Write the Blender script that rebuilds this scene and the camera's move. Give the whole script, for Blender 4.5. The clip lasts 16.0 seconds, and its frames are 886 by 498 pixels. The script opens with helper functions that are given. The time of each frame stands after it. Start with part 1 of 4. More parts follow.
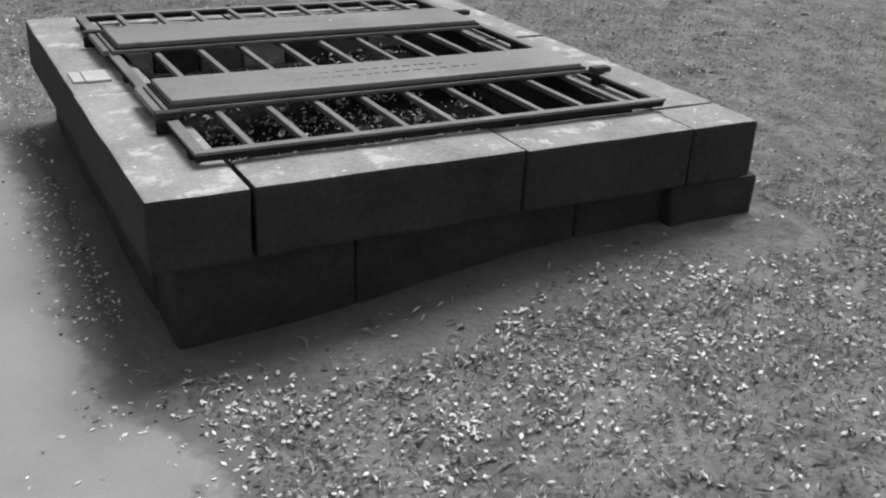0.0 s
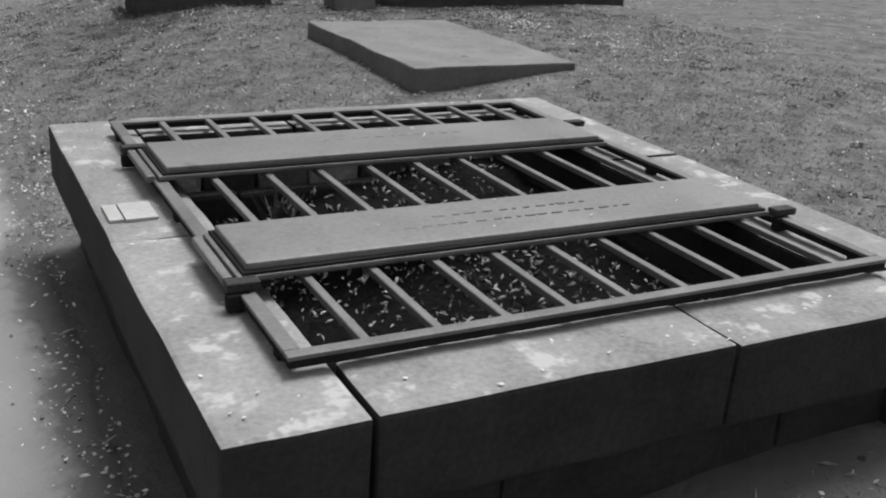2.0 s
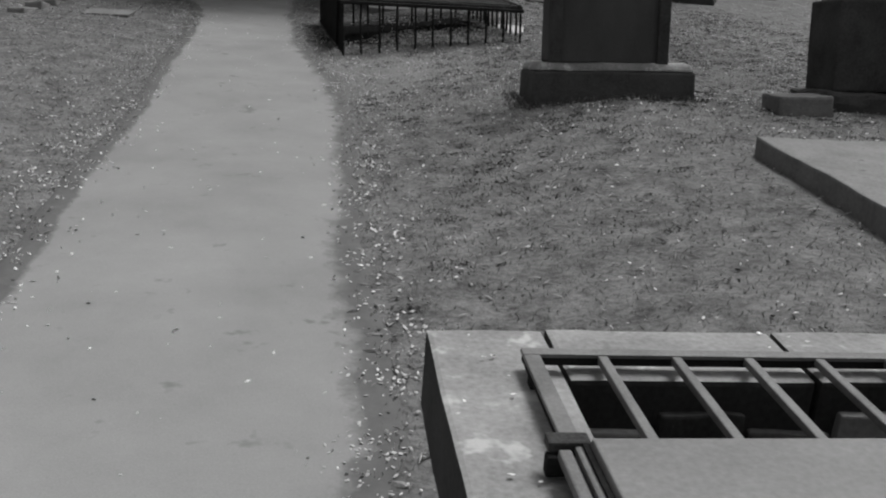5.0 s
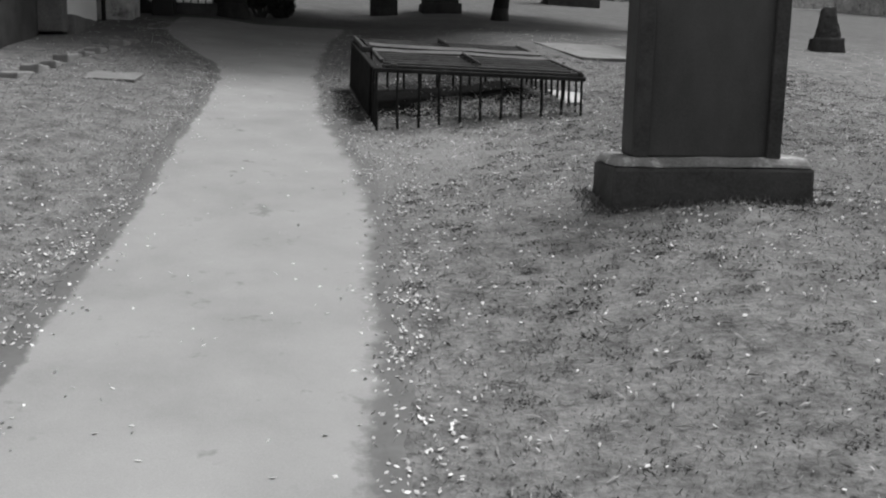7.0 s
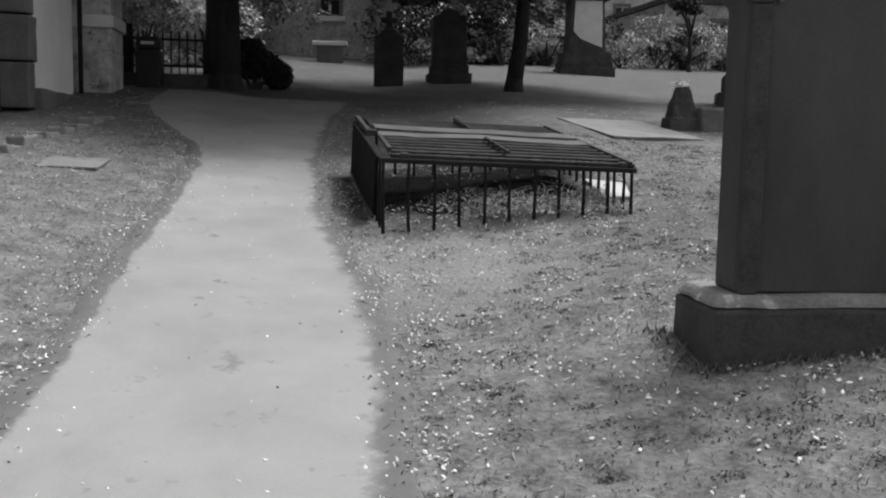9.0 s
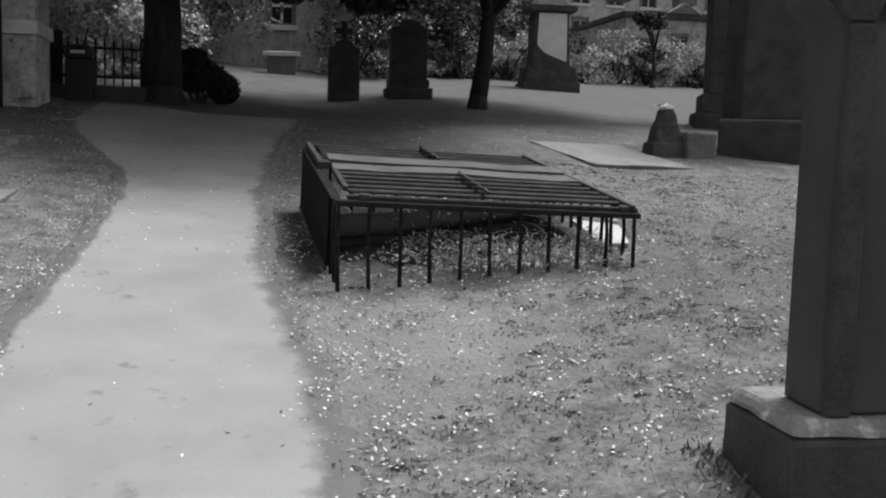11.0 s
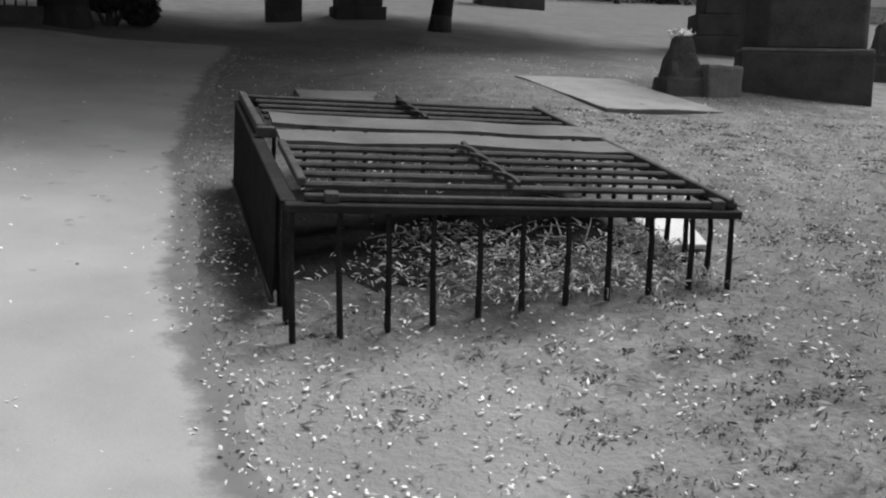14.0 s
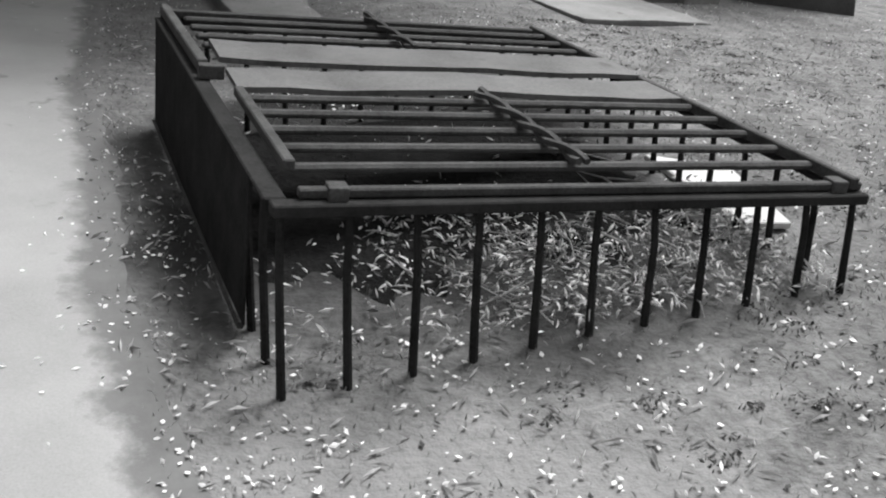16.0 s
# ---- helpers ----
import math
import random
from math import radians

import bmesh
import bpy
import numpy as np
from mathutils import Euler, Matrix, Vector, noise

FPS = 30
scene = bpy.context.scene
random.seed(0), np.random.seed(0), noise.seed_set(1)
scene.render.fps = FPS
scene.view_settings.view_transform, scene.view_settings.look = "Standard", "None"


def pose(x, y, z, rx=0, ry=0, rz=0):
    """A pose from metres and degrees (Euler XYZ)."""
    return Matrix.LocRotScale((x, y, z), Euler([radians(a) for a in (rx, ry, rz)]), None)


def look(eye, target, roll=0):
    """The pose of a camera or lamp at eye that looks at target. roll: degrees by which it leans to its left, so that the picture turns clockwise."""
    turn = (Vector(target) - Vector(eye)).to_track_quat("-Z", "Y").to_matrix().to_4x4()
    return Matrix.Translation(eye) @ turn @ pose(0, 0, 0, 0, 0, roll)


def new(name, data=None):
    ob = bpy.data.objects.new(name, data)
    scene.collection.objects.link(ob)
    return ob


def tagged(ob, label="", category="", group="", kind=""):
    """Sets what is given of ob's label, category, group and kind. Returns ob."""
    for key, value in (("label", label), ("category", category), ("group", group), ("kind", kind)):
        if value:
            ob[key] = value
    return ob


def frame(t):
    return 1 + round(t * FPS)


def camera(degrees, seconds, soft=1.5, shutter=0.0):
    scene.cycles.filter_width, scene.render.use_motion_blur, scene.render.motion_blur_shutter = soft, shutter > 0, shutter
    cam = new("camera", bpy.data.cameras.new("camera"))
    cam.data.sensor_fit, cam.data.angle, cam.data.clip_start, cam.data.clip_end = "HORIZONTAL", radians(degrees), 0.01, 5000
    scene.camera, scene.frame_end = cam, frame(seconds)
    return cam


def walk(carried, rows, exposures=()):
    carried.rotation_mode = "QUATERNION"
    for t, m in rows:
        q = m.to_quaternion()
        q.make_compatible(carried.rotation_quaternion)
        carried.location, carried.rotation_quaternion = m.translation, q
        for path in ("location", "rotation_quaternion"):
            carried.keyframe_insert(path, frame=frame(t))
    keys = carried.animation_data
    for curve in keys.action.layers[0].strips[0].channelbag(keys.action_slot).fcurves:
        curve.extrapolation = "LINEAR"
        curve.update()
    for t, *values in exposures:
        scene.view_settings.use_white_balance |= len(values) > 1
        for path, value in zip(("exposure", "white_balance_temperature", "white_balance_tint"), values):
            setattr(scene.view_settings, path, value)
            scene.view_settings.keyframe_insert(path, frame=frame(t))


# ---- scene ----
cam = camera(47.5, 16.0, 2.1)
PATH = [
    (0, (-0.104, -0.205, 1.616), (0.746, 1.489, 0.978), -3.3),
    (0.5, (-0.083, 0.026, 1.634), (0.779, 1.73, 1.038), -3.2),
    (1, (-0.082, 0.305, 1.646), (0.796, 2.02, 1.11), -3.0),
    (1.5, (-0.059, 0.588, 1.662), (0.823, 2.31, 1.154), -2.6),
    (2, (-0.002, 0.88, 1.703), (0.859, 2.612, 1.194), -2.2),
    (2.5, (0.033, 1.193, 1.733), (0.875, 2.936, 1.232), -1.5),
    (3, (0.111, 1.536, 1.769), (0.889, 3.312, 1.28), -0.7),
    (3.5, (0.17, 1.8, 1.807), (0.824, 3.632, 1.345), -0.5),
    (4, (0.177, 2.115, 1.843), (0.689, 3.997, 1.4), 0.0),
    (4.5, (0.14, 2.385, 1.895), (0.5, 4.305, 1.467), 0.6),
    (5, (0.125, 2.69, 1.94), (0.37, 4.634, 1.542), 0.8),
    (7.5, (0.123, 4.465, 2.283), (0.312, 6.431, 1.97), 0.8),
    (8, (0.13, 4.848, 2.328), (0.315, 6.819, 2.038), 0.7),
    (8.5, (0.125, 5.207, 2.37), (0.311, 7.181, 2.112), 0.6),
    (9, (0.142, 5.606, 2.401), (0.33, 7.587, 2.196), 0.8),
    (9.5, (0.16, 5.963, 2.442), (0.361, 7.947, 2.296), 1.1),
    (12, (0.179, 7.302, 2.627), (0.504, 9.263, 2.413), 1.5),
    (12.5, (0.197, 7.661, 2.662), (0.533, 9.62, 2.44), 1.8),
    (13, (0.201, 8.02, 2.699), (0.553, 9.973, 2.454), 1.9),
    (13.5, (0.217, 8.39, 2.72), (0.58, 10.335, 2.431), 1.3),
    (14, (0.196, 8.687, 2.757), (0.59, 10.617, 2.411), 1.2),
    (14.5, (0.182, 8.973, 2.789), (0.609, 10.884, 2.382), 1.1),
    (15, (0.164, 9.266, 2.812), (0.637, 11.153, 2.344), 1.1),
    (15.5, (0.107, 9.551, 2.837), (0.644, 11.407, 2.32), 1.5),
    (16, (0.033, 9.849, 2.865), (0.629, 11.674, 2.307), 2.4),
]
EXPOSURES = [(0.0, 0.26), (1.0, 0.22), (2.0, 0.13), (4.0, -0.15), (5.0, -0.2), (7.5, 0.45), (12.0, 0.58), (14.0, 0.6), (15.4, 0.68), (16.0, 0.97)]
walk(cam, [(t, look(eye, target, roll)) for t, eye, target, roll in PATH], EXPOSURES)

# ---- world, sun ----
world = bpy.data.worlds.new("overcast_sky")
scene.world = world
world.use_nodes = True
wn, wl = world.node_tree.nodes, world.node_tree.links
sky = wn.new("ShaderNodeTexSky")
sky.sky_type = "NISHITA"
sky.sun_disc = False
sky.sun_elevation = radians(66)
sky.sun_rotation = radians(62)
sky.dust_density = 4.0
grey_sky = wn.new("ShaderNodeRGBToBW")
wl.new(sky.outputs[0], grey_sky.inputs[0])
wl.new(grey_sky.outputs[0], wn["Background"].inputs[0])
wn["Background"].inputs[1].default_value = 0.13
sun = new("sun", bpy.data.lights.new("sun", "SUN"))
sun.data.energy = 2.4
sun.data.angle = radians(24)
sun.matrix_world = look((4.6, 2.4, 11.5), (0, 0, 0))

# ---- the slope of the churchyard ----
SLOPE = pose(0, 0, 0, 7.6, 2.2, 0)


def sstep(a, b, v):
    t = np.clip((np.asarray(v, float) - a) / (b - a), 0, 1)
    return t * t * (3 - 2 * t)


def swell(x, y):
    """Gentle bumps of the lawn."""
    return 0.007 * np.sin(1.9 * x + 0.7 * y) * np.cos(1.3 * y - 0.6 * x) + 0.004 * np.sin(5.1 * x - 2.3 * y) + 0.005 * np.cos(4.3 * y + 3.1 * x)


def turf(x, y):
    """Clods and hollows of the rough lawn to the right of the path."""
    a = np.sin(23 * x + 2.1 * np.sin(9 * y)) * np.cos(27 * y + 1.7 * np.sin(11 * x))
    b = np.sin(41 * x - 17 * y + 1.5 * np.sin(13 * y)) * np.cos(37 * y + 9 * x)
    where = sstep(0.9, 2.0, x) * (1 - sstep(5.5, 6.5, x)) * sstep(8.8, 10.8, y) * (1 - sstep(13.5, 16, y))
    return where * (0.008 * a + 0.006 * b)


def rise(x, y):
    """Height of the ground over the slope's plane, in the slope's own x and y."""
    x, y = np.asarray(x, float), np.asarray(y, float)
    z = np.interp(y, [-6, 0, 3, 8, 11, 12.3, 14, 20, 32], [-0.08, -0.05, -0.01, 0.09, 0.175, 0.24, 0.248, 0.28, 0.36])
    z = z + sstep(0.1, 2.3, x) * np.interp(y, [2.6, 6, 8, 10, 11.2, 12.2, 14, 17, 26, 40], [0.15, 0.33, 0.33, 0.29, 0.25, 0.19, 0.21, 0.24, 0.1, 0.0])
    z = z + 0.1 * sstep(2.3, 3.7, x) * np.interp(y, [3, 5.5, 7.5, 9.5], [0, 1, 1, 0])
    z = z + 0.05 * sstep(-1.25, -2.2, x) * 1.0
    onpath = sstep(-1.6, -1.2, x) * (1 - sstep(0.1, 0.4, x))
    z = z + swell(x, y) * (1 - 0.8 * onpath) + turf(x, y)
    z = z - np.tan(radians(7.6)) * (np.maximum(y - 40, 0) + np.minimum(y + 8, 0))
    z = z + np.tan(radians(2.2)) * (np.maximum(x - 25, 0) + np.minimum(x + 12, 0))
    return z


def ground(x, y):
    return float(rise(x, y))


def on(x, y, dz=0.0):
    """A place in the world over the lawn at the slope's x and y."""
    return SLOPE @ Vector((x, y, ground(x, y) + dz))


# ---- materials ----
def material(name, dark, light, scale=6.0, fine=60.0, rough=0.85, bump=0.3, metal=0.0, spots=0.0, spot_value=0.5, spot_scale=14.0, vary=0.0, gloss_var=0.1, streak=1.0, depth=0.01, spec=0.22):
    m = bpy.data.materials.new(name)
    m.use_nodes = True
    n, l = m.node_tree.nodes, m.node_tree.links
    b = n["Principled BSDF"]
    co = n.new("ShaderNodeTexCoord")
    mp = n.new("ShaderNodeMapping")
    mp.inputs["Scale"].default_value = (1, 1, streak)
    l.new(co.outputs["Object"], mp.inputs[0])

    def noise_tex(sc, detail=6, roughness=0.6):
        t = n.new("ShaderNodeTexNoise")
        t.inputs["Scale"].default_value, t.inputs["Detail"].default_value, t.inputs["Roughness"].default_value = sc, detail, roughness
        l.new(mp.outputs[0], t.inputs["Vector"])
        return t.outputs[0]

    big, small = noise_tex(scale), noise_tex(fine, 4)
    mix = n.new("ShaderNodeMath")
    mix.operation = "MULTIPLY_ADD"
    l.new(small, mix.inputs[0])
    mix.inputs[1].default_value = 0.5
    half = n.new("ShaderNodeMath")
    half.operation = "MULTIPLY"
    l.new(big, half.inputs[0])
    half.inputs[1].default_value = 0.75
    l.new(half.outputs[0], mix.inputs[2])
    value = mix.outputs[0]
    if vary:
        info = n.new("ShaderNodeObjectInfo")
        geo = n.new("ShaderNodeNewGeometry")
        both = n.new("ShaderNodeMath")
        both.operation = "ADD"
        l.new(info.outputs["Random"], both.inputs[0])
        l.new(geo.outputs["Random Per Island"], both.inputs[1])
        add = n.new("ShaderNodeMath")
        add.operation = "MULTIPLY_ADD"
        l.new(both.outputs[0], add.inputs[0])
        add.inputs[1].default_value = vary
        off = n.new("ShaderNodeMath")
        off.operation = "ADD"
        off.inputs[1].default_value = -vary
        l.new(value, off.inputs[0])
        l.new(off.outputs[0], add.inputs[2])
        value = add.outputs[0]
    ramp = n.new("ShaderNodeValToRGB")
    ramp.color_ramp.elements[0].position, ramp.color_ramp.elements[1].position = 0.38, 0.85
    ramp.color_ramp.elements[0].color, ramp.color_ramp.elements[1].color = (dark, dark, dark, 1), (light, light, light, 1)
    l.new(value, ramp.inputs[0])
    colour = ramp.outputs[0]
    if spots:
        sp = noise_tex(spot_scale, 3, 0.7)
        cut = n.new("ShaderNodeValToRGB")
        cut.color_ramp.elements[0].position, cut.color_ramp.elements[1].position = 0.66 - 0.1 * spots, 0.74 - 0.1 * spots
        l.new(sp, cut.inputs[0])
        mx = n.new("ShaderNodeMix")
        mx.data_type = "RGBA"
        l.new(cut.outputs[0], mx.inputs[0])
        l.new(colour, mx.inputs[6])
        mx.inputs[7].default_value = (spot_value, spot_value, spot_value, 1)
        colour = mx.outputs[2]
    l.new(colour, b.inputs["Base Color"])
    rr = n.new("ShaderNodeMath")
    rr.operation = "MULTIPLY_ADD"
    l.new(big, rr.inputs[0])
    rr.inputs[1].default_value, rr.inputs[2].default_value = gloss_var, rough - 0.5 * gloss_var
    l.new(rr.outputs[0], b.inputs["Roughness"])
    b.inputs["Metallic"].default_value = metal
    b.inputs["Specular IOR Level"].default_value = spec
    bp = n.new("ShaderNodeBump")
    bp.inputs["Strength"].default_value, bp.inputs["Distance"].default_value = bump, depth
    l.new(mix.outputs[0], bp.inputs["Height"])
    l.new(bp.outputs[0], b.inputs["Normal"])
    return m


GRASS_GROUND = material("lawn_soil", 0.035, 0.24, 6.0, 34, 0.95, 0.8, depth=0.03)

LITTER = material("dark_leaf_litter", 0.045, 0.12, 6, 40, 0.9, 0.0, vary=0.5)
STRAW = material("dry_straw", 0.16, 0.42, 4, 40, 0.85, 0.0, vary=0.5)
TUFT = material("dark_tuft_blade", 0.055, 0.16, 4, 40, 0.85, 0.0, vary=0.5)
WEED = material("low_weed_leaf", 0.04, 0.13, 4, 40, 0.85, 0.0, vary=0.5)
GRASS_BLADE = material("grass_blade", 0.09, 0.24, 1.3, 30, 0.8, 0.0, vary=0.5)
PATH_TAR = material("worn_asphalt", 0.2, 0.31, 1.6, 170, 0.92, 0.25, spots=0.25, spot_value=0.18, spot_scale=5, depth=0.004)
def earth_and_shade_patches(m, blobs):
    """Painted shade under trees and in the cage, pale trodden earth near the path."""
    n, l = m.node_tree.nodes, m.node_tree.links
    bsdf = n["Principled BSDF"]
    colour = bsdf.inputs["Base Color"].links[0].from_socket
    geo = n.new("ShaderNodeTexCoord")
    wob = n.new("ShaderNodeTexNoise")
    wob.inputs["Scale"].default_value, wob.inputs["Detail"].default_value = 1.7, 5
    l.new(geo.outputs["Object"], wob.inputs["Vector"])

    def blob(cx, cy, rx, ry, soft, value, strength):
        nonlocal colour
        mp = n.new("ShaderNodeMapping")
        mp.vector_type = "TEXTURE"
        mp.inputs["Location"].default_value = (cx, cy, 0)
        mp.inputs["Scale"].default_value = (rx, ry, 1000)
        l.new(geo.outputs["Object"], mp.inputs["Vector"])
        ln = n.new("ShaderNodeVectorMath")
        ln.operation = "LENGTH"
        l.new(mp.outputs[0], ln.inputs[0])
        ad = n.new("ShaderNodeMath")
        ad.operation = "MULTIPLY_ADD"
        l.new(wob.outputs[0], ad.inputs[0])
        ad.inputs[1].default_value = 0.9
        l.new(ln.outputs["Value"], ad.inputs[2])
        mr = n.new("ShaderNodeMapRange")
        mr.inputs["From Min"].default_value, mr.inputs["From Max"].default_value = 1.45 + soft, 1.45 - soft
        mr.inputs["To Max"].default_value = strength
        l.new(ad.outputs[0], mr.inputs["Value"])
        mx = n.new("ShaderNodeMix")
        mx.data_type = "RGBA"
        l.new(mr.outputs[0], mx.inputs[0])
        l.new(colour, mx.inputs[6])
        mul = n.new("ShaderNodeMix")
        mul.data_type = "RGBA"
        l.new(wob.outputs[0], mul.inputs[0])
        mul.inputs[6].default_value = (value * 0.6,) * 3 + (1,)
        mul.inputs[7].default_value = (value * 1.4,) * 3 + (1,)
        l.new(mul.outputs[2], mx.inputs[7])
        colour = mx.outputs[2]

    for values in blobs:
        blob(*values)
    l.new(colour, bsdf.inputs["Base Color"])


# lawn toned darker where the shade of the crowns falls
TREE_SHADE = [(0.7, 20.4, 5.2, 4.6, 0.3, 0.1, 0.6), (-3.5, 20.5, 3.5, 4.0, 0.3, 0.1, 0.5)]
# the two near-black blobs at the cage paint the shade under its lid
earth_and_shade_patches(GRASS_GROUND, [(9, 30, 14, 10, 0.3, 0.085, 0.75)] + TREE_SHADE + [(0.55, 11.25, 0.8, 0.75, 0.3, 0.19, 0.8), (1.05, 13.45, 1.08, 1.4, 0.2, 0.025, 0.97), (1.0, 13.8, 1.05, 0.85, 0.15, 0.02, 0.97), (2.9, 11.9, 1.3, 1.7, 0.4, 0.075, 0.5), (1.4, 3.9, 1.75, 1.65, 0.12, 0.11, 0.85)])


def worn_edge(m):
    """Earth and grit lie over the path's margins."""
    n, l = m.node_tree.nodes, m.node_tree.links
    bsdf = n["Principled BSDF"]
    colour = bsdf.inputs["Base Color"].links[0].from_socket
    at = n.new("ShaderNodeAttribute")
    at.attribute_name = "margin"
    co = n.new("ShaderNodeTexCoord")
    grit = n.new("ShaderNodeTexNoise")
    grit.inputs["Scale"].default_value, grit.inputs["Detail"].default_value, grit.inputs["Roughness"].default_value = 9, 8, 0.7
    l.new(co.outputs["Object"], grit.inputs["Vector"])
    ad = n.new("ShaderNodeMath")
    ad.operation = "MULTIPLY_ADD"
    l.new(grit.outputs[0], ad.inputs[0])
    ad.inputs[1].default_value = 1.1
    l.new(at.outputs["Fac"], ad.inputs[2])
    mr = n.new("ShaderNodeMapRange")
    mr.inputs["From Min"].default_value, mr.inputs["From Max"].default_value = 0.82, 1.12
    mr.inputs["To Max"].default_value = 0.95
    l.new(ad.outputs[0], mr.inputs["Value"])
    earth = n.new("ShaderNodeMix")
    earth.data_type = "RGBA"
    l.new(grit.outputs[0], earth.inputs[0])
    earth.inputs[6].default_value = (0.06, 0.06, 0.06, 1)
    earth.inputs[7].default_value = (0.17, 0.17, 0.17, 1)
    mx = n.new("ShaderNodeMix")
    mx.data_type = "RGBA"
    l.new(mr.outputs[0], mx.inputs[0])
    l.new(colour, mx.inputs[6])
    l.new(earth.outputs[2], mx.inputs[7])
    l.new(mx.outputs[2], bsdf.inputs["Base Color"])


worn_edge(PATH_TAR)
# light is put into these tones: near-black grave sides, pale coping tops
GRAVE_SIDE = material("shade_dark_grave_stone", 0.017, 0.055, 4, 60, 0.9, 0.5, vary=0.06)
COPING = material("lit_tone_lichen_stone", 0.14, 0.36, 4, 55, 0.9, 0.6, spots=0.7, spot_value=0.46, spot_scale=8, vary=0.1)
STONE_DARK = material("soot_dark_stone", 0.026, 0.085, 4, 60, 0.88, 0.5, vary=0.06)
STONE_FACE = material("dark_dressed_stone", 0.028, 0.13, 1.1, 500, 0.82, 0.05, spots=0.35, spot_value=0.035, spot_scale=2.2, vary=0.03, streak=0.45)
STONE_MID = material("grey_sandstone", 0.08, 0.19, 3, 50, 0.9, 0.5, vary=0.1)
STONE_PALE = material("pale_stone", 0.5, 0.7, 4, 60, 0.85, 0.3)
SLAB = material("grey_slab_stone", 0.14, 0.28, 3.5, 60, 0.9, 0.4, spots=0.25, spot_value=0.12, spot_scale=7)
SLAB_SIDE = STONE_MID
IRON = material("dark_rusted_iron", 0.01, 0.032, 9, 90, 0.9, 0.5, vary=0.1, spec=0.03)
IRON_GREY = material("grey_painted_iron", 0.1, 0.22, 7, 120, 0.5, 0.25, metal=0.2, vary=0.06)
PLATE_OLD = material("weathered_iron_sheet", 0.045, 0.15, 3, 80, 0.6, 0.3, metal=0.2, spots=0.3, spot_value=0.06, spot_scale=5)
IRON_MID = material("worn_iron", 0.014, 0.075, 9, 110, 0.7, 0.5, vary=0.1, spec=0.1)
IRON_PLATE = material("grey_iron_plate", 0.13, 0.25, 2.5, 60, 0.5, 0.25, metal=0.2, spots=0.12, spot_value=0.14, spot_scale=6)
SOIL = material("dark_soil_and_shade", 0.006, 0.02, 5, 40, 0.98, 0.9, depth=0.03, spec=0.02)
LEAF_PALE = material("dry_leaf", 0.1, 0.62, 6, 30, 0.75, 0.2, vary=0.5)
PETAL = material("white_petal", 0.42, 0.8, 10, 40, 0.7, 0.1, vary=0.4)
BARK = material("dark_bark", 0.015, 0.05, 6, 30, 0.95, 0.9, streak=0.25, depth=0.03)
LEAF_DARK = material("tree_leaf", 0.015, 0.07, 1, 10, 0.6, 0.1, vary=0.5)
LEAF_LIGHT = material("shrub_leaf", 0.16, 0.55, 0.8, 10, 0.6, 0.1, vary=0.5)
LEAF_MID = material("grey_green_leaf", 0.05, 0.26, 0.8, 10, 0.6, 0.1, vary=0.5)
WALL_GREY = material("rubble_wall", 0.18, 0.6, 3.0, 12, 0.92, 0.6, spots=0.35, spot_value=0.14, spot_scale=4)
OLD_WALL = material("soot_grey_rubble", 0.1, 0.5, 3.5, 9, 0.92, 0.6, spots=0.35, spot_value=0.06, spot_scale=4)
PLASTIC_DARK = material("dark_plastic", 0.012, 0.025, 5, 60, 0.5, 0.1)
GLASS_DARK = material("dark_window_glass", 0.01, 0.03, 3, 20, 0.15, 0.02)
PALE_PANEL = material("limewashed_panel", 0.7, 0.86, 2, 40, 0.85, 0.2)
PLAQUE = material("worn_white_plaque", 0.34, 0.5, 12, 60, 0.7, 0.1)
BOARD = material("pale_board", 0.38, 0.55, 3, 60, 0.7, 0.15)


# ---- building helpers ----
def part(name, bm, mat, parent=None, label="", smooth=False):
    me = bpy.data.meshes.new(name)
    bm.normal_update()
    bm.to_mesh(me)
    bm.free()
    me.materials.append(mat)
    if smooth:
        for p in me.polygons:
            p.use_smooth = True
    ob = new(name, me)
    ob.parent = parent
    if label:
        tagged(ob, label)
    return ob


def thing(name, m, label, category, group="", kind=""):
    ob = new(name)
    ob.empty_display_size = 0.1
    ob.matrix_basis = m
    return tagged(ob, label, category, group, kind)


def upright(x, y, turn=0.0, dz=0.0):
    """A pose on the lawn at the slope's x and y that stands plumb."""
    return Matrix.Translation(on(x, y, dz)) @ pose(0, 0, 0, 0, 0, turn)


def laid(x, y, z, turn=0.0):
    """A pose in the slope's own frame."""
    return SLOPE @ pose(x, y, z, 0, 0, turn)


def box(bm, x0, x1, y0, y1, z0, z1, taper=0.0):
    k = taper
    vs = [bm.verts.new(p) for p in ((x0, y0, z0), (x1, y0, z0), (x1, y1, z0), (x0, y1, z0), (x0 + k, y0 + k, z1), (x1 - k, y0 + k, z1), (x1 - k, y1 - k, z1), (x0 + k, y1 - k, z1))]
    for f in ((3, 2, 1, 0), (4, 5, 6, 7), (0, 1, 5, 4), (1, 2, 6, 5), (2, 3, 7, 6), (3, 0, 4, 7)):
        bm.faces.new([vs[i] for i in f])
    return bm


def bevel(bm, w, seg=2):
    bmesh.ops.bevel(bm, geom=bm.edges[:], offset=w, segments=seg, profile=0.6, affect="EDGES")
    return bm


def block(x0, x1, y0, y1, z0, z1, w=0.008, taper=0.0, seg=2):
    return bevel(box(bmesh.new(), x0, x1, y0, y1, z0, z1, taper), w, seg)


